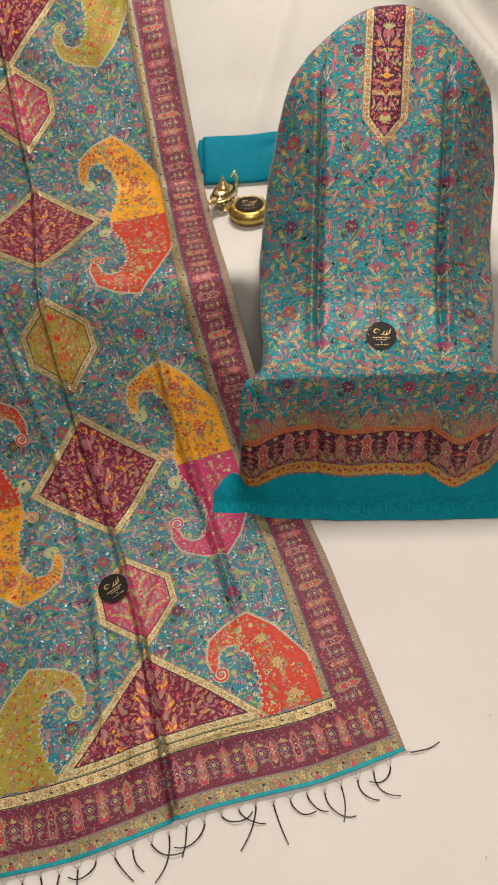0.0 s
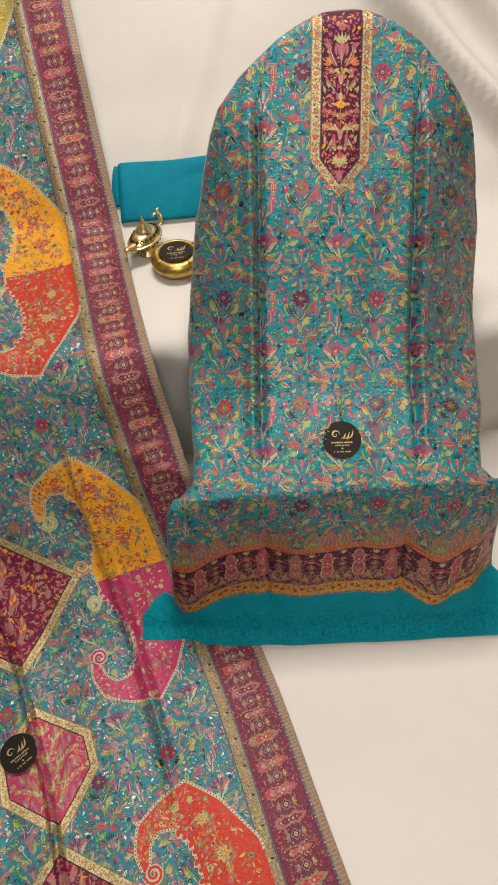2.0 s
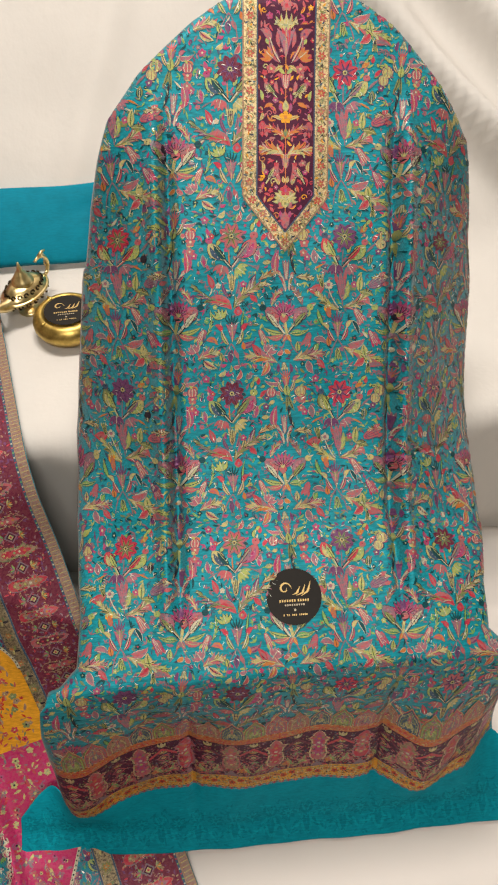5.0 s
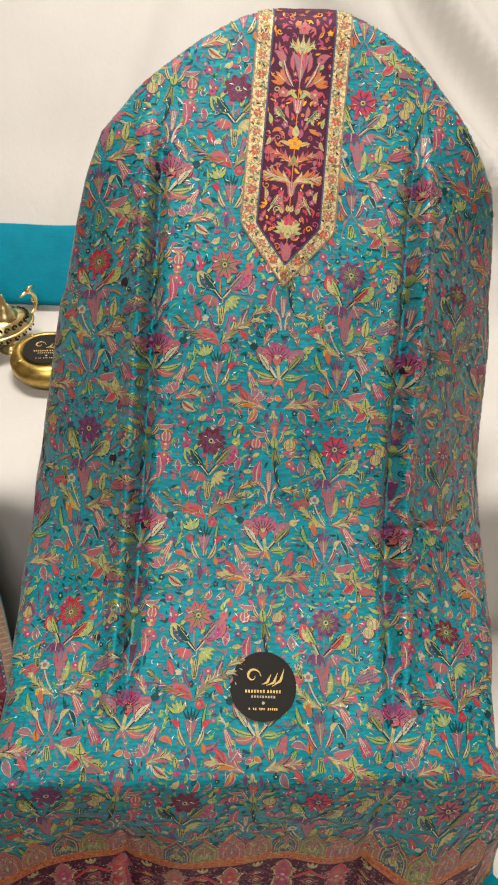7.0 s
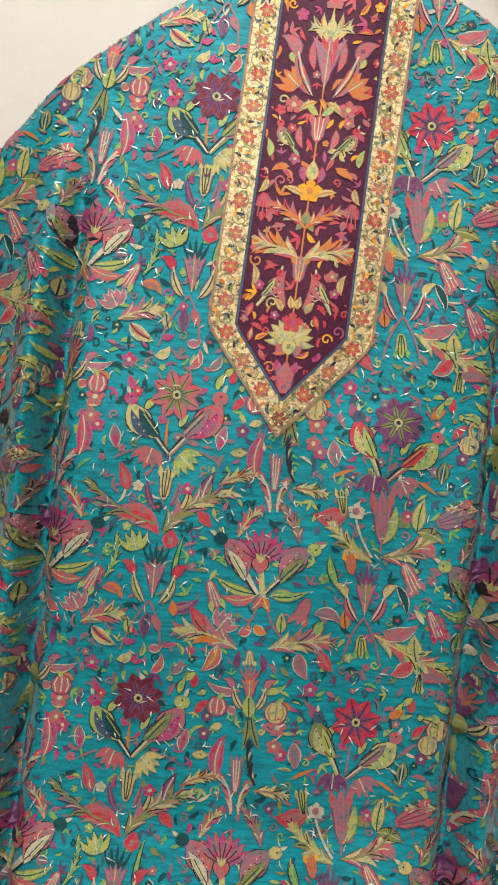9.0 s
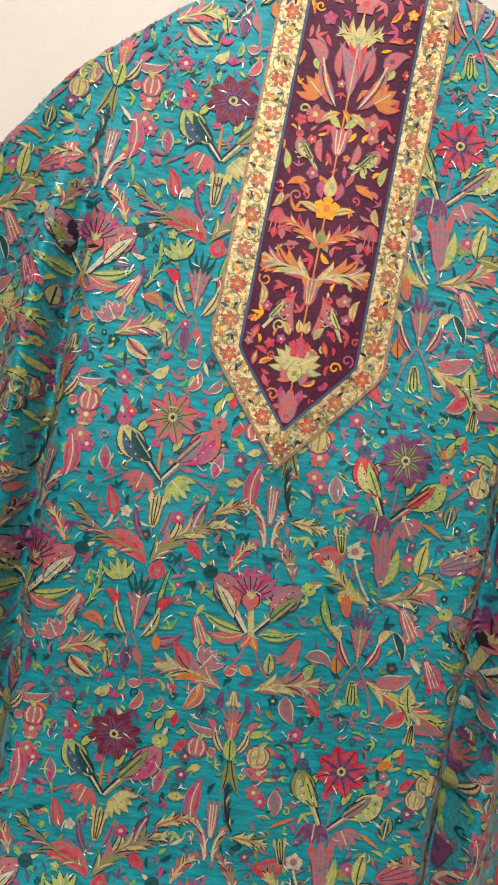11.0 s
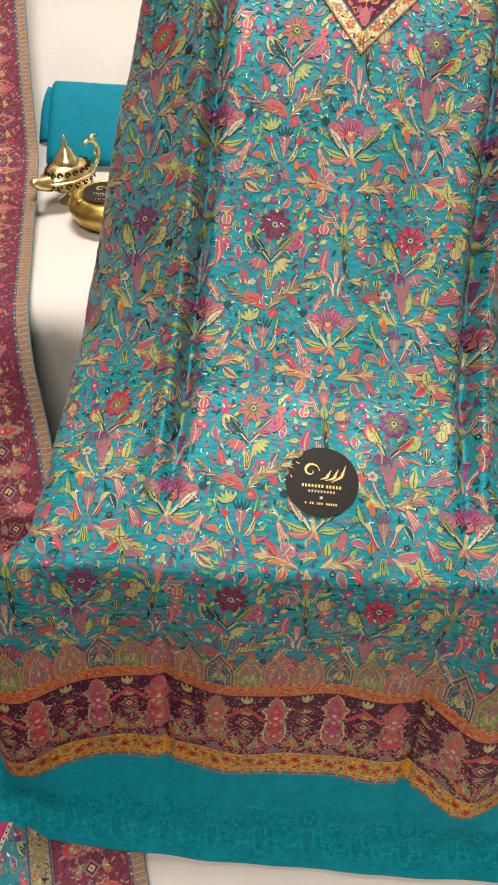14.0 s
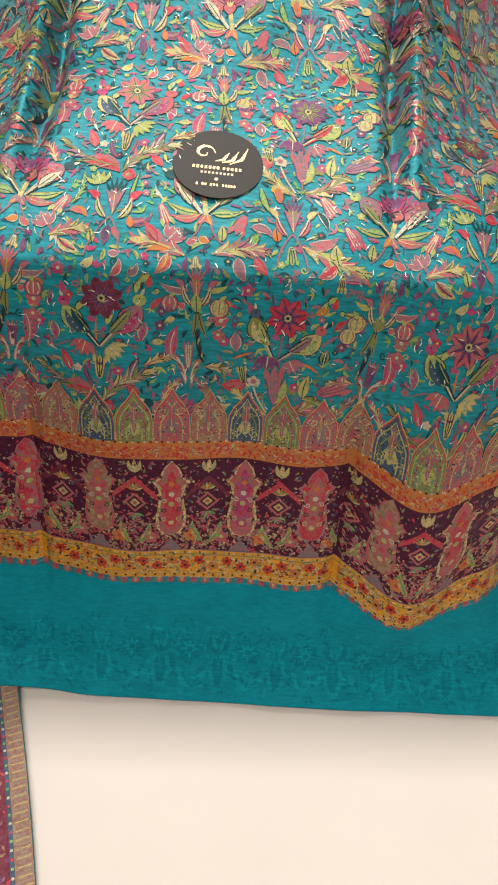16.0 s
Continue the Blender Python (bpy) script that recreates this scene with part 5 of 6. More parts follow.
for _ in range(700):
    z = complex(rng2.uniform(-0.155, 0.59), rng2.uniform(0.004, 0.072))
    tone.leaf(z, rng2.uniform(0, 6.28), rng2.uniform(0.006, 0.014), 0.003, rng2.choice(["teal_deep", "turquoise"]), 0.2, rng2.uniform(-1.2, 1.2), 4)
DIMTONE = {"turquoise": silk("lining_pale_leaf", (0.0, 0.29, 0.37), 0.7, 0.0, gloss=0.1), "teal_deep": silk("lining_dark_leaf", (0.0, 0.212, 0.285), 0.75, 0.0, gloss=0.1)}
leaves = tone.lay("tone_leaves", KAMEEZ, tunic, "", "stuff", base=0.0004, layer=0.00005)
for k in SLOT:
    leaves.data.materials[SLOT[k]] = DIMTONE.get(k, DIMTONE["teal_deep"])


neck_tilt = -0.069


def neck(a, b):
    """Neck panel metres (a across, b up from the tip) to tunic metres."""
    return complex(0.2568, 0.926) + complex(math.cos(neck_tilt), math.sin(neck_tilt)) * complex(a, b)


plate = Pattern()
k = 40
pts, faces = [], []
for i in range(k + 1):
    b = 0.021 + (0.305 - 0.021) * i / k
    w = min(0.0345, (b - 0.021) * 0.80)
    pts += [neck(w * (j / 4 - 1), b) for j in range(9)]
faces = [(9 * i + j, 9 * i + j + 1, 9 * i + 10 + j, 9 * i + 9 + j) for i in range(k) for j in range(8)]
plate.shape(pts, faces, 9, "night")
plate.lay("neck_panel", KAMEEZ, tunic, "plum silk neck panel", base=0.001, within=lambda a, b: b < 1.2365)
sprig = Pattern()
hs = Pattern()
hs.oak(complex(0.0009, 0.0590), complex(0.0124, 0.0668), "straw", "olive", 3)
hs.bird(complex(0.0229, 0.0772), complex(0.0097, 0.0987), "coral", "straw", "red", "coral", -1, 3)
hs.bird(complex(0.0099, 0.1738), complex(0.0248, 0.1932), "coral", "olive", "red", "straw", 1, 3)
hs.frond(complex(0.0015, 0.1089), complex(0.0306, 0.1147), 0.2, ("orange", "coral", "straw", "orange"), 0.0160, 6, 0, "straw", "red", 3)
hs.frond(complex(0.0004, 0.1284), complex(0.0217, 0.1409), 0.2, ("coral", "red", "orange"), 0.0104, 5, 0, "orange", "wine", 3)
hs.frond(complex(-0.0013, 0.2510), complex(0.0104, 0.2567), 0.25, ("straw", "orange"), 0.0104, 4, 0, "straw", None, 3)
hs.bell(complex(0.0272, 0.1472), complex(0.0274, 0.1290), 0.0118, "red", "coral", "coral")
hs.oak(complex(0.0154, 0.2180), complex(0.0266, 0.2279), "orange", "red", 3)
hs.bloom(complex(0.0169, 0.2063), 0.0063, "coral", "straw", 3)
hs.bloom(complex(0.0227, 0.0898), 0.0035, "magenta", "straw", 3)
for a, b, t, q in ((complex(0.0020, 0.0774), complex(0.0031, 0.0853), "straw", 0.1), (complex(0.0072, 0.0752), complex(0.0118, 0.0828), "straw", 0.2), (complex(0.0048, 0.0777), complex(0.0073, 0.1012), "coral", -0.3), (complex(0.0269, 0.0896), complex(0.0287, 0.1025), "straw", 0.35), (complex(0.0034, 0.1485), complex(0.0167, 0.1529), "straw", 0.2), (complex(0.0273, 0.1571), complex(0.0314, 0.1471), "straw", -0.3), (complex(0.0009, 0.2008), complex(0.0086, 0.2109), "lime", -0.2), (complex(0.0026, 0.2094), complex(0.0141, 0.2010), "straw", 0.25), (complex(0.0070, 0.2289), complex(0.0076, 0.2521), "coral", -0.2), (complex(0.0202, 0.2404), complex(0.0198, 0.2326), "lime", 0.5), (complex(0.0311, 0.2144), complex(0.0294, 0.2008), "coral", 0.2), (complex(0.0277, 0.1704), complex(0.0303, 0.1827), "lime", 0.2), (complex(0.0055, 0.1263), complex(0.0011, 0.1390), "olive", 0.2), (complex(0.0144, 0.1660), complex(0.0253, 0.1617), "orange", 0.3), (complex(0.0044, 0.0482), complex(0.0082, 0.0564), "coral", 0.2), (complex(0.0054, 0.1683), complex(0.0037, 0.1569), "magenta", 0.2), (complex(0.0109, 0.1929), complex(0.0079, 0.1785), "coral", 0.25), (complex(0.0355, 0.1090), complex(0.0307, 0.0978), "magenta", 0.2)):
    hs.blade(a, b, 0.0042, t, q, 3, "wine", "orange" if t == "straw" else None)
sprig.add(hs)
sprig.add(hs, mirror=True)
sprig.stroke([complex(0, 0.045 + 0.01 * i) for i in range(25)], 0.0010, "orange", 2.5)
sprig.bell(0.026j, 0.046j, 0.013, "coral", "coral", "magenta")
sprig.blade(0.049j, 0.062j, 0.008, "straw", 0, 4, "olive")
sprig.bloom(0.069j, 0.0068, "red", "magenta", 4)
sprig.bell(0.094j, 0.112j, 0.010, "coral", "straw", "orange")
sprig.bloom(0.152j, 0.0080, "mustard", "orange", 4)
sprig.blade(0.158j, 0.172j, 0.007, "straw", 0, 4, "orange")
sprig.bell(0.184j, 0.202j, 0.011, "coral", "cream", "coral")
sprig.cup(0.218j, 0.036j, "red", "coral", "coral", "straw")
sprig.bloom(0.275j, 0.0075, "coral", "red", 4)
fill(sprig, -0.031, 0.031, 0.03, 0.295, 230, ["orange", "straw", "red", "coral", "magenta", "coral", "red", "mustard"], random.Random(8), 0.004, (0.005, 0.011), False, 2.0)
keep = [i for i, f in enumerate(sprig.f) if all(abs(sprig.v[j].real) < min(0.0325, (sprig.v[j].imag - 0.022) * 0.74) for j in f)]
sprig.f, sprig.m = [sprig.f[i] for i in keep], [sprig.m[i] for i in keep]
moved = Pattern()
moved.add(sprig, complex(math.cos(neck_tilt), math.sin(neck_tilt)), neck(0, 0))
moved.lay("neck_spray", KAMEEZ, tunic, "gold, red and lime flower sprays", "stuff", base=0.0018)
for sg, nm in ((-1, "neck_border"), (1, "neck_border")):
    edge = Pattern()
    o, i_ = [neck(0, 0), neck(sg * 0.0500, 0.062), neck(sg * 0.0500, 0.304)], [neck(0, 0.0215), neck(sg * 0.0335, 0.0635), neck(sg * 0.0335, 0.304)]
    for q in range(2):
        n = (9, 28)[q]
        p = [o[q] + (o[q + 1] - o[q]) * t / n + (i_[q] + (i_[q + 1] - i_[q]) * t / n - o[q] - (o[q + 1] - o[q]) * t / n) * w / 2 for t in range(n + 1) for w in range(3)]
        edge.shape(p, [(3 * t + w, 3 * t + 3 + w, 3 * t + 4 + w, 3 * t + 1 + w) for t in range(n) for w in range(2)], 11, "gold")
    for line, t in ((o, "brown"), (i_, "blue")):
        edge.stroke(resample(line, 44), 0.0016, t, 12.5)
    mid_line = resample([(a + b) / 2 for a, b in zip(o, i_)], 31)
    for q, z in enumerate(mid_line[:-1]):
        if q % 2 == 0:
            edge.star(z, 0.0052, 6, "red" if q % 4 else "coral", "orange", "straw", 12, q)
        else:
            for r_ in range(7):
                edge.leaf(z + complex(rng.uniform(-0.004, 0.004), rng.uniform(-0.004, 0.004)), rng.uniform(0, 6.28), 0.0055, 0.002, ("orange", "olive", "straw", "dark", "blue", "cream", "mustard")[r_], 12, 1.2, 4)
        edge.spiral(z, 0.0066, 0.8, "olive", 0.0008, 12, q, sg)
    edge.lay(nm, KAMEEZ, tunic, "gold metal-thread border with red rosettes", base=0.001)

# ---- long scarf ----
scarf = thing("scarf", "long teal brocade scarf with paisley and diamond patches", "scarf")


def scarf_body(u, v):
    return DUPATTA.raw(-0.472 + 0.944 * u, 2.36 * v)


grid("body", 200, 480, scarf_body, [SCARF], scarf, thick=0.0012)
garden = Pattern()
repeat_field(garden, -0.36, 0.355, 0.13, 2.34, complex(0.085, 1.0), 0.02, tiles=DENSE)
garden.lay("floral_weave", DUPATTA, scarf, "woven garden of flowers in coral, lime and mauve", "stuff")

rng = random.Random(11)
for sg in (-1, 1):
    border = Pattern()
    brocade_band(border, complex(sg * 0.371, 0.036), complex(sg * 0.371, 2.35), 0.083, "wine", 4, rng, 0.0 if sg < 0 else math.pi, 0.060, 0.049)
    border.v = [complex(z.real if abs(z.real) >= 0.371 else sg * (0.742 - abs(z.real)), z.imag) for z in border.v]
    border.lay("side_border", DUPATTA, scarf, "wine brocade border with cone motifs")
    strip = Pattern()
    trim_band(strip, complex(sg * 0.344, 0.125), complex(sg * 0.344, 2.35), 0.027, "braid", 6, rng, ("olive", "brown", "braid"), "blue", side=-1 if sg > 0 else 1)
    strip.lay("gold_strip", DUPATTA, scarf, "gold metal-thread strip")
    sel = Pattern()
    kk = 260
    pts = [complex(sg * (0.454 + 0.0172 * j / 3), 0.002 + 2.34 * i / kk) for i in range(kk + 1) for j in range(4)]
    sel.shape(pts, [(4 * i + j, 4 * i + 4 + j, 4 * i + 5 + j, 4 * i + 1 + j) for i in range(kk) for j in range(3)], 6, "brown")
    sel.stroke([complex(sg * 0.455, 0.03 + 2.31 * i / kk) for i in range(kk + 1)], 0.0035, "blue", 8)
    for i in range(990):
        sel.stroke([complex(sg * 0.459, 0.033 + 0.00233 * i), complex(sg * 0.470, 0.0335 + 0.00233 * i)], 0.0008, "straw" if i % 3 == 0 else "mauve", 8)
    for i in range(330):
        sel.disc(complex(sg * 0.455, 0.033 + 0.007 * i), 0.0014, ("cream", "green", "red")[i % 3], 9.5, 5)
    sel.lay("selvedge", DUPATTA, scarf, "brown striped selvedge")

endband = Pattern()
brocade_band(endband, complex(-0.45, 0.036), complex(0.45, 0.036), 0.084, "wine", 5, rng, 1.571, 0.064, 0.0495)
endband.lay("end_border", DUPATTA, scarf, "wine brocade end border with upright cones", base=0.0010)
strip = Pattern()
trim_band(strip, complex(-0.371, 0.120), complex(0.371, 0.120), 0.027, "gold", 7, rng, ("olive", "brown", "gold"), "dark", side=1)
strip.lay("gold_strip", DUPATTA, scarf, "gold metal-thread strip", base=0.0011)
low = Pattern()
trim_band(low, complex(-0.465, 0.008), complex(0.465, 0.008), 0.028, "braid", 6, rng, ("brown", "gold", "olive"), "mauve", side=1)
for i in range(62):
    x = -0.46 + 0.015 * i
    low.shape([complex(x - 0.0065, 0.008), complex(x, 0.020), complex(x + 0.0065, 0.008)], [(0, 2, 1)], 9, "red" if i % 5 == 0 else "straw" if i % 2 else "brown")
    low.shape([complex(x - 0.003, 0.009), complex(x, 0.015), complex(x + 0.003, 0.009)], [(0, 2, 1)], 10, "coral" if i % 5 == 0 else "olive")
low.lay("gold_hem", DUPATTA, scarf, "gold brocade hem with triangles")
pipe = Pattern()
pts = [complex(-0.469 + 0.938 * i / 120, 0.0005 + 0.0075 * j / 2) for i in range(121) for j in range(3)]
pipe.shape(pts, [(3 * i + j, 3 * i + 3 + j, 3 * i + 4 + j, 3 * i + 1 + j) for i in range(120) for j in range(2)], 9, "turquoise")
pipe.lay("piping", DUPATTA, scarf, "turquoise hem piping")


def patch_parts(name, corners, ground, label, seed, threads, frame_w=0.017, count=900, cream=True):
    """A framed patch: ground with sprays, and its metal-thread frame."""
    rng = random.Random(seed)
    inn = inner(corners, frame_w)
    pat = Pattern()
    panel(pat, inn, ground, 7)
    mid = sum(inn) / len(inn)
    spray = Pattern()
    one = Pattern()
    w, h = max(abs(z.real - mid.real) for z in inn), max(abs(z.imag - mid.imag) for z in inn)
    for k in range(4):
        y = -h * 0.7 + k * h * 0.42
        one.plume(complex(0.003, y), 0.8, 0.05, 0.5, threads[1], threads, 7, 8.5, size=0.42)
        one.plume(complex(w * 0.42, y + 0.03), 1.2, 0.03, -1.0, threads[2], threads[1:], 5, 8.5, size=0.45)
        one.leaf(complex(w * 0.35, y), 0.5, 0.034, 0.010, threads[0], 9, 1.2, core=threads[2])
        one.tulip(complex(w * 0.6, y + 0.012), 1.2, 0.024, threads[2], threads[0], threads[1], 9)
    spray.add(one)
    spray.add(one, mirror=True)
    for k in range(3):
        spray.tulip(complex(0, -h * 0.5 + k * h * 0.5), 1.571, 0.034, threads[0], threads[1], threads[2], 10)
    fill(spray, -w, w, -h, h, count, threads, rng, 0.0045, (0.008, 0.017), False, 8.5)
    pat.add(spray, 1, mid)
    n = len(inn)
    keep = []
    for i, f in enumerate(pat.f):
        if all(all(((inn[(k + 1) % n] - inn[k]).conjugate() * (pat.v[j] - inn[k])).imag > -1e-5 for k in range(n)) for j in f):
            keep.append(i)
    pat.f, pat.m = [pat.f[i] for i in keep], [pat.m[i] for i in keep]
    ob = pat.lay(name, DUPATTA, scarf, label, base=0.001)
    rim = Pattern()
    for k in range(n):
        a, b, c, d = corners[k], corners[(k + 1) % n], inn[(k + 1) % n], inn[k]
        m = max(2, int(abs(b - a) / 0.008))
        pts = [(a + (b - a) * i / m) * (1 - w_ / 2) + (d + (c - d) * i / m) * w_ / 2 for i in range(m + 1) for w_ in range(3)]
        rim.shape(pts, [(3 * i + j, 3 * i + 3 + j, 3 * i + 4 + j, 3 * i + 1 + j) for i in range(m) for j in range(2)], 9, "gold")
        rim.stroke(resample([d, c], m + 1), 0.0022, "dark", 10.5)
        rim.stroke(resample([a, b], m + 1), 0.0018, "olive", 10.5)
        mid_a, mid_b = (a + d) / 2, (b + c) / 2
        cnt = max(2, int(abs(mid_b - mid_a) / 0.012))
        for i in range(cnt):
            z = mid_a + (mid_b - mid_a) * (i + 0.5) / cnt
            rim.spiral(z, 0.0045, 1.0, "olive", 0.0010, 10.5, i * 1.7)
            rim.leaf(z, i * 2.1, 0.006, 0.003, ("brown", "cream", "olive")[i % 3], 10.5, 0.8, 4)
            rim.bloom(z + (b - a) / abs(b - a) * 0.006, 0.003, "cream" if i % 2 else "orange", "brown", 10.5)
    rim.lay("gold_frame", DUPATTA, ob, "gold metal-thread frame", base=0.001)
    return ob


SPRAY_WINE = ["coral", "rose", "brown", "coral", "red", "mustard"]
for k, q in enumerate((0.858, 1.583, 2.31)):
    hi = q + 0.176 if q < 2.3 else 2.345
    corners = [complex(0.004, q - 0.172), complex(0.184, q), complex(0.004, q + 0.176), complex(-0.178, q)]
    if q > 2.2:
        corners = [complex(0.0, 2.09), complex(0.25, 2.34), complex(-0.25, 2.34)]
    patch_parts("diamond_patch", corners, "plum", "plum diamond patch with coral and gold flower sprays", 20 + k, SPRAY_WINE)
for k, (q, g, t, lab) in enumerate(((0.492, "pink", ["coral", "straw", "mauve", "orange"], "hot pink hexagon patch with gold flowers"),
                                    (1.208, "moss", ["orange", "scarlet", "straw", "olive"], "moss green hexagon patch with orange flowers"),
                                    (1.975, "pink", ["coral", "straw", "mauve", "orange"], "hot pink hexagon patch with gold flowers"))):
    corners = [complex(0.014, q - 0.122), complex(0.104, q - 0.026), complex(0.104, q + 0.045), complex(0.012, q + 0.126), complex(-0.080, q + 0.050), complex(-0.080, q - 0.030)]
    patch_parts("hexagon_patch", corners, g, lab, 40 + k, t, 0.016, 240)
patch_parts("triangle_patch", [complex(-0.214, 0.148), complex(0.232, 0.148), complex(0.007, 0.366)], "plum", "plum triangle patch with coral and gold flower sprays", 60, SPRAY_WINE)

OUTER = [(0.352, 0.0), (0.352, 0.148), (0.301, 0.232), (0.248, 0.284), (0.192, 0.268), (0.146, 0.240), (0.133, 0.195), (0.140, 0.165)]
INNER = [(0.204, 0.0), (0.206, 0.030), (0.228, 0.080), (0.238, 0.130), (0.232, 0.180), (0.208, 0.214), (0.180, 0.218), (0.163, 0.203), (0.156, 0.176), (0.152, 0.165)]


def paisley(q0, up, sg, ground, threads, label, seed, cut=None):
    """Half of a paired paisley: a hooked crescent with a curled tip and a beaded rim."""
    rng = random.Random(seed)

    def put(z):
        return complex(sg * z.real, q0 + up * z.imag)
    n, m = 44, 12
    o, i_ = resample([complex(*p) for p in OUTER], n), resample([complex(*p) for p in INNER], n)
    pat = Pattern()
    pts = [put(a + (b - a) * j / m) for a, b in zip(o, i_) for j in range(m + 1)]
    w = m + 1
    pat.shape(pts, [(w * t + j, w * t + w + j, w * t + w + 1 + j, w * t + 1 + j) for t in range(n - 1) for j in range(m)], 7, ground)
    for _ in range(560):
        t, f = rng.randrange(0, n - 2), rng.uniform(0.10, 0.90)
        a, b = o[t], i_[t]
        z, L = put(a + (b - a) * f), min(rng.uniform(0.005, 0.014), abs(b - a) * 0.22)
        ang = rng.uniform(0, 6.28)
        kind = rng.random()
        if kind < 0.75:
            pat.leaf(z, ang, L, L * 0.34, rng.choice(threads), 8.5 + rng.random(), rng.uniform(-1.2, 1.2), 4)
        else:
            pat.bloom(z, L * 0.5, rng.choice(threads), "dark" if kind > 0.9 else "straw", 9, ang)
    for t, f, s in ((8, 0.4, 0.012), (16, 0.5, 0.014), (23, 0.45, 0.012)):
        pat.star(put(o[t] + (i_[t] - o[t]) * f), s, 7, threads[0], threads[1], "straw", 10)
        pat.plume(put(o[t - 4] + (i_[t - 4] - o[t - 4]) * f), 1.571 * up, 0.034, 0.4, threads[-1], threads, 5, 9)
    ok = lambda a, b: b > 0.147
    ob = pat.lay("paisley_patch", DUPATTA, scarf, label, base=0.001, within=ok)
    rim = Pattern()
    tip, curl = complex(0.158, 0.158), complex(0.186, 0.044)
    rim.spiral(put(tip), 0.017, 1.7, "cream", 0.0085, 9, math.pi if sg > 0 else 0.0, up * sg)
    rim.spiral(put(tip), 0.017, 1.6, "lime" if ground == "mustard" else ground, 0.0050, 10, math.pi if sg > 0 else 0.0, up * sg)
    rim.spiral(put(curl), 0.017, 1.6, "cream", 0.0080, 9, 0.0 if sg > 0 else math.pi, -up * sg)
    rim.spiral(put(curl), 0.017, 1.5, "orange" if ground == "mustard" else "straw", 0.0045, 10, 0.0 if sg > 0 else math.pi, -up * sg)
    for line in (o[11:], i_):
        ln = [put(z) for z in resample(line, 60)]
        rim.stroke(ln, 0.0046, "cream", 9)
        for z in ln[::1]:
            rim.disc(z, 0.0014, "dark", 10, 5)
    for t in range(3, 30, 2):
        out_ = (i_[t] - o[t]) / abs(i_[t] - o[t])
        along = (i_[t + 1] - i_[t - 1]) / abs(i_[t + 1] - i_[t - 1])
        tooth = i_[t] + out_ * (0.013 if t % 4 == 1 else 0.008) + along * 0.006
        rim.blade(put(i_[t] - out_ * 0.004), put(tooth), 0.011, "cream", 0.1, 10.1, n=5)
        rim.blade(put(i_[t] - out_ * 0.006), put(tooth - out_ * 0.003), 0.0085, ground, 0.1, 10.6, n=5)
    rim.lay("beaded_rim", DUPATTA, ob, "cream beaded rim with curled tips", base=0.001, within=ok)


MUSTARD_T = ["scarlet", "brown", "olive", "brown", "red"]
SCARLET_T = ["straw", "orange", "coral", "red", "olive"]
PINK_T = ["coral", "mauve", "red", "straw", "magenta"]
MOSS_T = ["orange", "olive", "brown", "straw", "scarlet"]
for q0, sg, top, bottom in ((1.568, 1, "mustard", "scarlet"), (0.828, 1, "mustard", "pink"), (0.10, 1, "scarlet", None), (2.33, 1, None, "moss"),
                            (0.848, -1, "scarlet", "mustard"), (0.12, -1, "moss", None), (1.585, -1, "pink", "scarlet")):
    for ground, up in ((top, 1), (bottom, -1)):
        if ground:
            t = {"mustard": MUSTARD_T, "scarlet": SCARLET_T, "pink": PINK_T, "moss": MOSS_T}[ground]
            word = {"mustard": "mustard yellow", "scarlet": "scarlet", "pink": "hot pink", "moss": "moss green"}[ground]
            paisley(q0, up, sg, ground, t, word + " paisley patch with small flowers", int(q0 * 100) + up)

# knotted fringe along the end
rng = random.Random(21)
for i in range(27):
    p = 0.466 - 0.0345 * i
    root = [Vector(DUPATTA.at(p + d, 0.001, 0.0)) for d in (-0.012, -0.004, 0.004, 0.012)]
    base = sum(root, Vector()) / 4
    away = Vector((math.sin(math.radians(15.6)), -math.cos(math.radians(15.6)), 0)).normalized()
    if i == 0:
        away = Vector((0.9, -0.15, 0)).normalized()
    knot = base + away * rng.uniform(0.014, 0.022)
    knot.z = 0.004
    pts, d, ang = [knot], away.copy(), rng.uniform(-0.5, 0.5)
    bend = rng.uniform(-1.9, 1.9)
    L = rng.uniform(0.045, 0.085)
    d.rotate(Euler((0, 0, ang)))
    for k in range(12):
        d.rotate(Euler((0, 0, bend / 12)))
        q = pts[-1] + d * L / 12
        q.z = 0.0032 + 0.002 * math.sin(k * 0.7 + i)
        pts.append(q)
    tassel = tube("tassel", pts, lambda t: 0.0017 - 0.0006 * t, THREAD, scarf, "black twisted tassel")
    for r0 in root:
        mid = (r0 + knot) / 2 + Vector((rng.uniform(-0.003, 0.003), 0, 0.002))
        tube("gauze", [r0, mid, knot], 0.0005, GAUZE, tassel, "pale gauze threads", 4)

# ---- small things ----


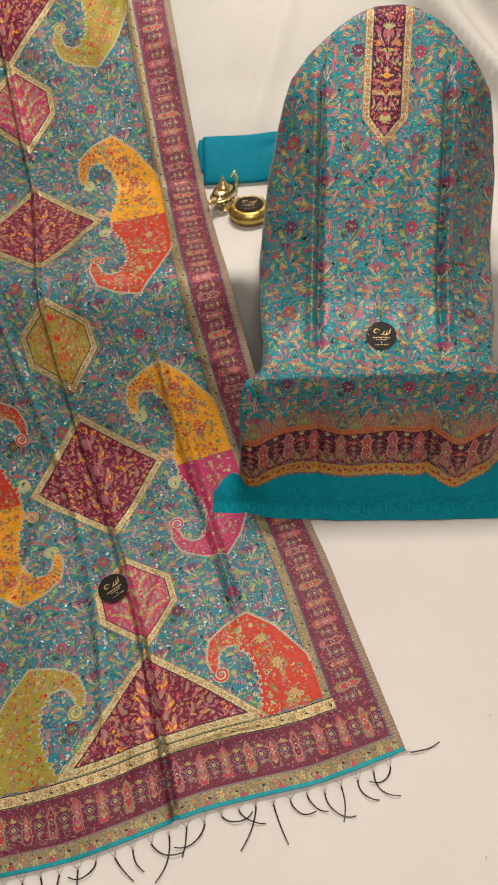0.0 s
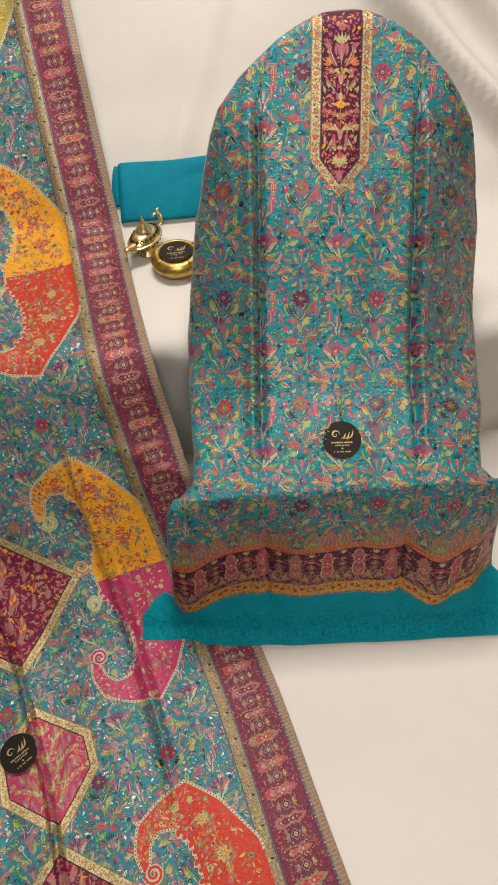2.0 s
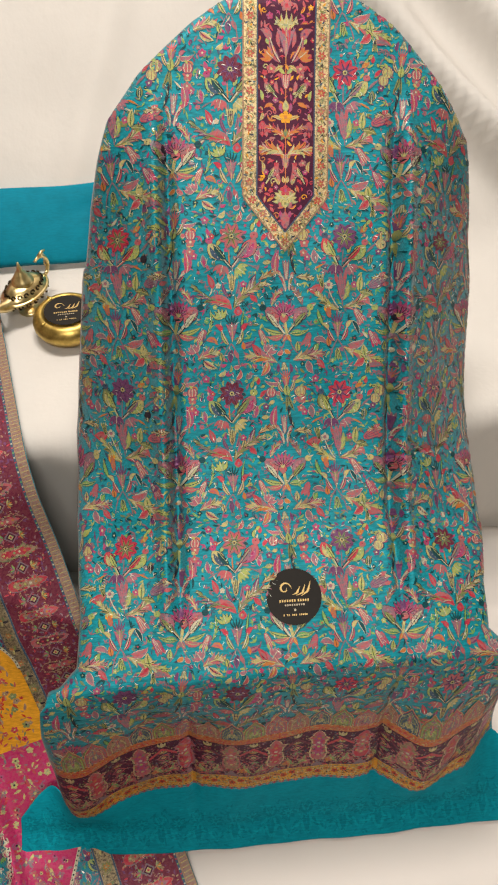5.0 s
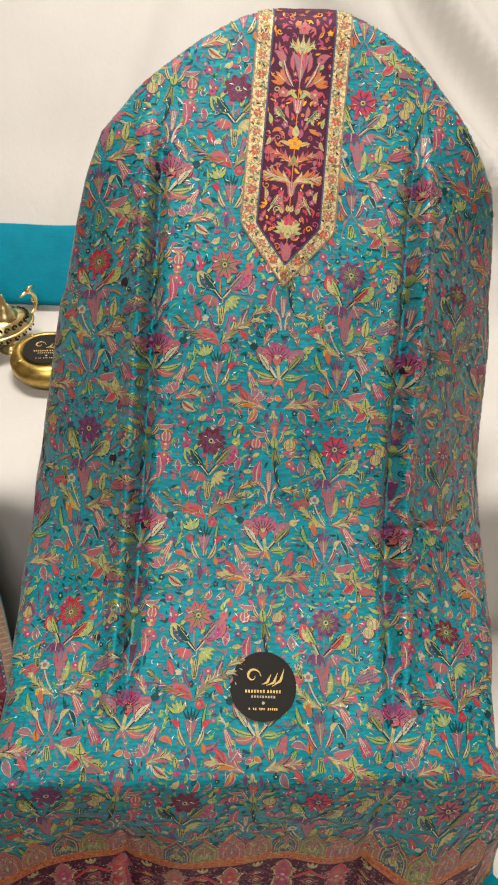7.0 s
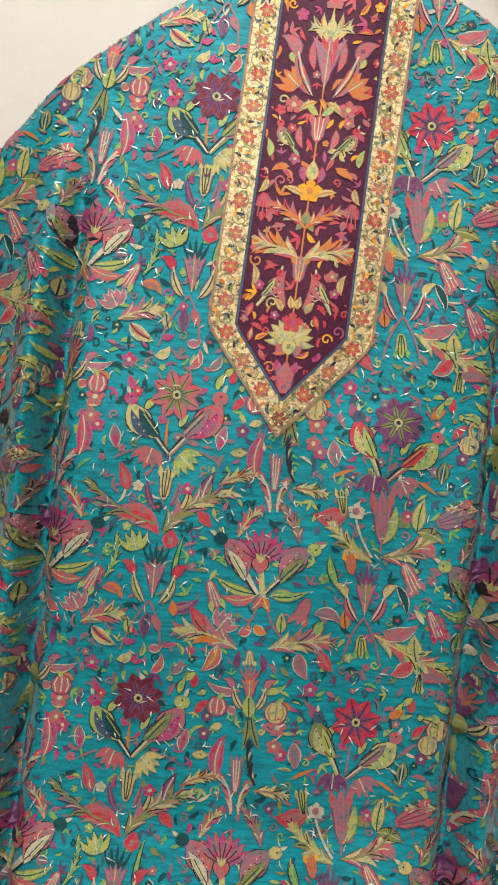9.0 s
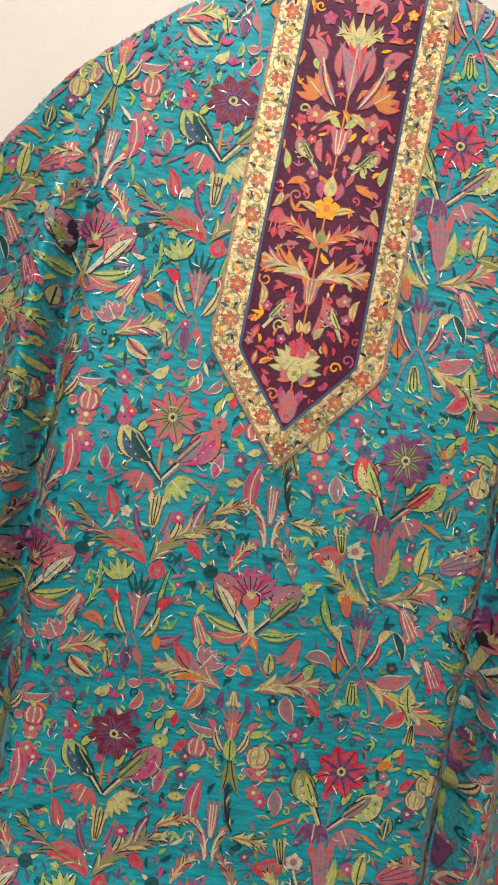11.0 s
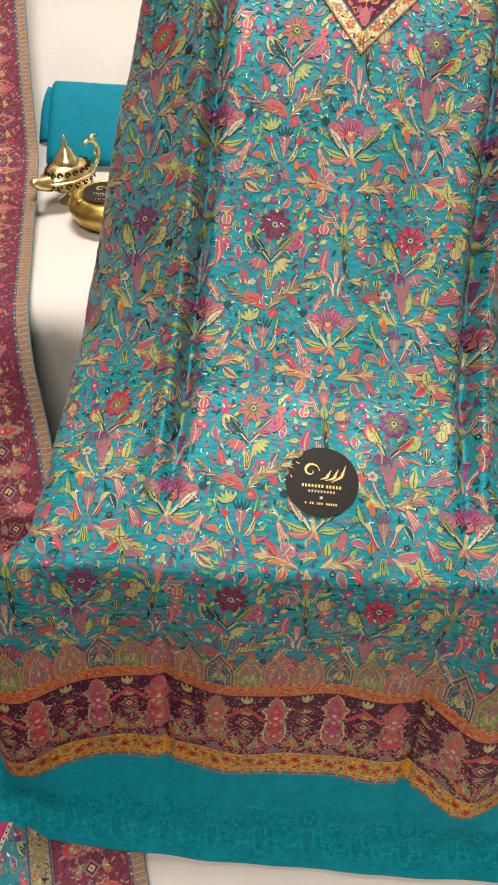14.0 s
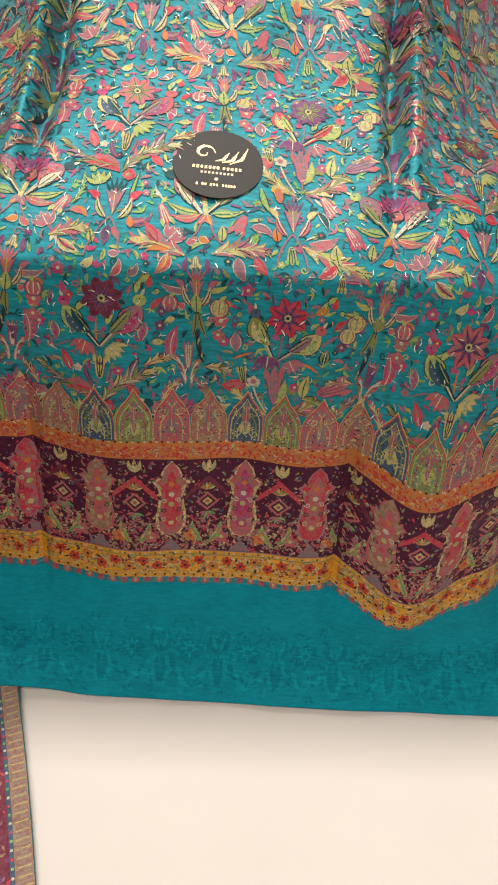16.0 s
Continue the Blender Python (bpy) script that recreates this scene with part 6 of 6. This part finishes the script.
def card(drape, a, b, turn, size, label, on=None, lift=0.0017):
    """A round black card with foil emblem and two lines too small to read."""
    c = thing("round_card", label, "card", "round cards")
    n = 48
    if on is None:
        P0 = Vector(drape.at(a, b, lift))
        X = (Vector(drape.at(a + 0.03, b, lift)) - Vector(drape.at(a - 0.03, b, lift))).normalized()
        Y = (Vector(drape.at(a, b + 0.03, lift)) - Vector(drape.at(a, b - 0.03, lift))).normalized()
        Z = X.cross(Y).normalized()
        Y = Z.cross(X)
        m = Matrix.Translation(P0) @ Matrix((X, Y, Z)).transposed().to_4x4() @ pose(0, 0, 0, 0, 0, turn)
    else:
        m = on
    c.matrix_world = m
    bm = bmesh.new()
    bmesh.ops.create_cone(bm, cap_ends=True, segments=n, radius1=size / 2, radius2=size / 2, depth=0.0006)
    part("disc", bm, CARD, c, "matt black card", False)
    k = size / 0.07

    def foil(name, shapes, material, lab):
        V, F = [], []
        for q in shapes:
            o = len(V)
            V += [(z.real * k, z.imag * k, 0.0006) for z in q]
            F += [tuple(range(o, o + len(q)))]
        mesh_ob(name, V, F, [material], c, label=lab, smooth=False, kind="stuff" if name == "bar_line" else "")

    def brush(line, width):
        line = resample(line, 14)
        out = []
        for i in range(13):
            d = line[i + 1] - line[i]
            d = d / abs(d) * 1j
            w0, w1 = width(i / 13) / 2, width((i + 1) / 13) / 2
            out.append([line[i] - d * w0, line[i + 1] - d * w1, line[i + 1] + d * w1, line[i] + d * w0])
        return out

    def swell(t):
        return 0.0006 + 0.0020 * math.sin(math.pi * t) ** 2
    one = brush([complex(-0.011 + r * math.cos(a), 0.010 + r * math.sin(a)) for a, r in [(0.6 * q, 0.0085 - 0.0006 * q) for q in range(12)]], swell)
    two = brush([-0.002 + 0.002j, 0.004 + 0.004j, 0.008 + 0.012j], swell) + brush([0.003 + 0.001j, 0.011 + 0.004j, 0.015 + 0.014j], swell) + brush([0.009 + 0.000j, 0.018 + 0.006j, 0.022 + 0.018j], swell)
    foil("emblem", one + two, FOIL, "gold foil emblem strokes")
    rng = random.Random(3)
    bars, x = [], -0.019
    for w in [0.0022] * 12:
        bars.append([complex(x, -0.0065), complex(x + w * 0.8, -0.0065), complex(x + w * 0.8, -0.0036), complex(x, -0.0036)])
        x += 0.0031 if len(bars) != 7 else 0.0045
    foil("bar_line", bars, FOIL, "row of small gold bars")
    foil("bar_line", [[complex(-0.0125 + 0.0029 * i, -0.0115), complex(-0.0108 + 0.0029 * i, -0.0115), complex(-0.0108 + 0.0029 * i, -0.0092), complex(-0.0125 + 0.0029 * i, -0.0092)] for i in range(9)], FOILDIM, "row of dull bars")
    foil("bar_line", [[complex(-0.015 + 0.0022 * i, -0.0235), complex(-0.0137 + 0.0022 * i, -0.0235), complex(-0.0137 + 0.0022 * i, -0.0213), complex(-0.015 + 0.0022 * i, -0.0213)] for i in range(14) if i not in (1, 4, 8)], FOIL, "row of short bars")
    foil("dot", [[complex(0.0016 * math.cos(q * 0.7), -0.0165 + 0.0016 * math.sin(q * 0.7)) for q in range(9)]], FOILDIM, "small round mark")
    return c


card(KAMEEZ, 0.240, 0.502, -2, 0.068, "round black card with gold emblem on the tunic")
card(DUPATTA, -0.032, 0.541, 20, 0.072, "round black card with gold emblem on the scarf", lift=0.0095)

# brass bowl with a card on its lid
bowl = thing("brass_bowl", "squat aged brass ashtray bowl, closed top", "bowl")
bx, by, bz = -0.052, 1.770, 0.4125
m = Matrix.Translation((bx, by, bz))
lathe("body", [(0.001, 0.0), (0.030, 0.0), (0.040, 0.003), (0.0505, 0.011), (0.0555, 0.021), (0.0560, 0.027), (0.0530, 0.036), (0.0465, 0.042), (0.0405, 0.0445), (0.0385, 0.0435), (0.0375, 0.041), (0.001, 0.041)], BRASS, bowl, m, 64)
for k in range(4):
    a = math.radians(40 + 90 * k)
    pts = [m @ Vector((0.0375 * math.cos(a) + t * math.cos(a), 0.0375 * math.sin(a) + t * math.sin(a), 0.0425 + 0.0008 * math.sin(t * 250))) for t in (0.0, 0.004, 0.008, 0.012)]
    tube("rest_groove", pts, lambda t: 0.0028 * math.sin(math.pi * (0.15 + 0.7 * t)), BRASS, bowl, "shallow rest notch", 8)
card(None, 0, 0, 0, 0.070, "round black card with gold emblem on the brass bowl", on=Matrix.Translation((bx, by, bz + 0.0452)) @ pose(0, 0, 0, 0, 0, 4))

# engraved brass oil lamp
oil = thing("oil_lamp", "small engraved bright brass oil lamp with lid and spout", "oil lamp")
lx, ly, lz = -0.121, 1.828, 0.4125
m = Matrix.Translation((lx, ly, lz)) @ pose(0, 0, 0, 0, 0, 54)
m = m @ Matrix.Diagonal((1.0, 1.0, 1.22, 1.0))
long_m = m @ Matrix.Diagonal((1.32, 1.0, 1.0, 1.0))
lathe("foot", [(0.001, 0.0), (0.019, 0.0), (0.0195, 0.002), (0.016, 0.004), (0.009, 0.008), (0.0065, 0.013), (0.010, 0.017)], BRIGHT, oil, m, 32)
lathe("bowl", [(0.006, 0.015), (0.018, 0.018), (0.029, 0.026), (0.0335, 0.033), (0.0345, 0.0355), (0.031, 0.040), (0.024, 0.0465), (0.018, 0.050), (0.001, 0.051)], BRIGHT, oil, long_m, 40, squash=0.85)
lathe("rim", [(0.0340, 0.033), (0.0362, 0.0345), (0.0362, 0.036), (0.0340, 0.037)], BRIGHT, oil, long_m, 40, squash=0.86)
lathe("lid", [(0.018, 0.049), (0.0185, 0.052), (0.0155, 0.055), (0.011, 0.061), (0.0065, 0.067), (0.0035, 0.070), (0.0045, 0.0725), (0.0025, 0.075), (0.0018, 0.080), (0.0005, 0.0815)], BRIGHT, oil, m, 32, "domed lid with finial")
tube("spout", [m @ Vector(p) for p in ((-0.022, 0, 0.033), (-0.040, 0, 0.0335), (-0.052, 0, 0.036), (-0.062, 0, 0.040), (-0.067, 0, 0.043))], lambda t: 0.0145 - 0.0105 * t, BRIGHT, oil, "tapered spout", 14)
tube("handle", [m @ Vector((0.038 + 0.018 * math.sin(a) + 0.006, 0, 0.048 - 0.017 * math.cos(a))) for a in [0.2 + 0.27 * i for i in range(14)]], lambda t: 0.0034 - 0.001 * t, BRIGHT, oil, "curled handle", 10)
tube("thumb_leaf", [m @ Vector(p) for p in ((0.046, 0, 0.064), (0.054, 0, 0.069), (0.062, 0, 0.068))], lambda t: 0.0045 - 0.003 * t, BRIGHT, oil, "", 8)
for k in range(18):
    a = k * 2 * math.pi / 18
    for r, z, w in ((0.0335, 0.0285, 0.0016), (0.0285, 0.0415, 0.0015)):
        c = Vector((1.32 * r * math.cos(a), 0.85 * r * math.sin(a), z + 0.0015))
        pts = [m @ (c + Vector((-math.sin(a), 0.8 * math.cos(a), 0)) * 0.0042 * math.cos(t) * (1 - t / 9) + Vector((-0.4 * math.cos(a), -0.3 * math.sin(a), 0.9)) * 0.0042 * math.sin(t) * (1 - t / 9)) for t in [0.7 * i for i in range(9)]]
        tube("engraving", pts, 0.0015, ENGRAVED, oil, "scroll engraving", 5)
for k in range(5):
    for sg in (-1, 1):
        p = (-0.030 - 0.006 * k, sg * (0.0095 - 0.0012 * k), 0.034 + 0.0012 * k)
        tube("engraving", [m @ Vector((p[0] + 0.003 * math.cos(t), p[1], p[2] + 0.003 * math.sin(t))) for t in [0.8 * i for i in range(7)]], 0.0006, ENGRAVED, oil, "scroll engraving", 5)
chain = [m @ Vector((0.060 + 0.002 * math.sin(i), 0.004, 0.060 - 0.0028 * i)) for i in range(12)]
for i, c in enumerate(chain):
    bm = bmesh.new()
    bmesh.ops.create_uvsphere(bm, u_segments=8, v_segments=6, radius=0.0017, matrix=Matrix.Translation(c))
    part("chain_link", bm, BRIGHT, oil)

# folded plain cloth leaning on the backrest
folded = thing("folded_cloth", "folded plain teal cloth leaning on the white backrest", "folded cloth")


def fold_map(x0, x1, lo, hi, t0, thick, dip):
    """A folded layer: a flat loop with rounded ends, x along, wrapped across."""
    def f(u, v):
        a = 2 * math.pi * u
        L = hi - lo
        c = np.clip(1.25 * np.cos(a), -1, 1)
        along = (lo + hi) / 2 + L / 2 * np.sign(c) * np.abs(c) ** 0.8
        out = t0 + thick / 2 + thick / 2 * np.sign(np.sin(a)) * np.abs(np.sin(a)) ** 0.8
        X = x0 + (x1 - x0) * v
        along = along + 0.035 * (X + 0.19) * 0.9 + 0.0015 * np.sin(30 * X)
        out = out + 0.005 * np.sin(14 * X + 16 * along) * np.sin(5 * X) * (np.sin(a) > 0) - dip * np.exp(-((along - 0.085 - 0.25 * (X + 0.1)) / 0.012) ** 2) * (np.sin(a) > 0) * step(X, -0.1, 0.02)
        out = out * np.clip((X - x0) / 0.012 + 0.72, 0, 1)
        ca, sa = math.cos(math.radians(42)), math.sin(math.radians(42))
        return np.stack([X, 1.936 + ca * along - sa * out, 0.397 + sa * along + ca * out], -1)
    return f


grid("outer_fold", 56, 60, fold_map(-0.182, 0.26, 0.012, 0.144, 0.004, 0.040, 0.006), [FOLDED], folded)
grid("inner_fold", 40, 50, fold_map(-0.200, 0.25, 0.052, 0.146, 0.002, 0.020, 0.0), [FOLDED], folded, "projecting inner fold edge")

# lint on the floor sheet
for x, y, a in ((0.42, 0.56, 0.5), (0.21, 0.50, 0.2), (0.36, 0.30, 1.2)):
    lint = thing("lint", "tiny grey lint speck on the white sheet", "lint", "lint specks")
    tube("fibre", [(x, y, 0.003), (x + 0.003 * math.cos(a), y + 0.003 * math.sin(a), 0.004), (x + 0.005 * math.cos(a + 0.4), y + 0.005 * math.sin(a + 0.4), 0.003)], 0.0006, GAUZE, lint, "", 5)
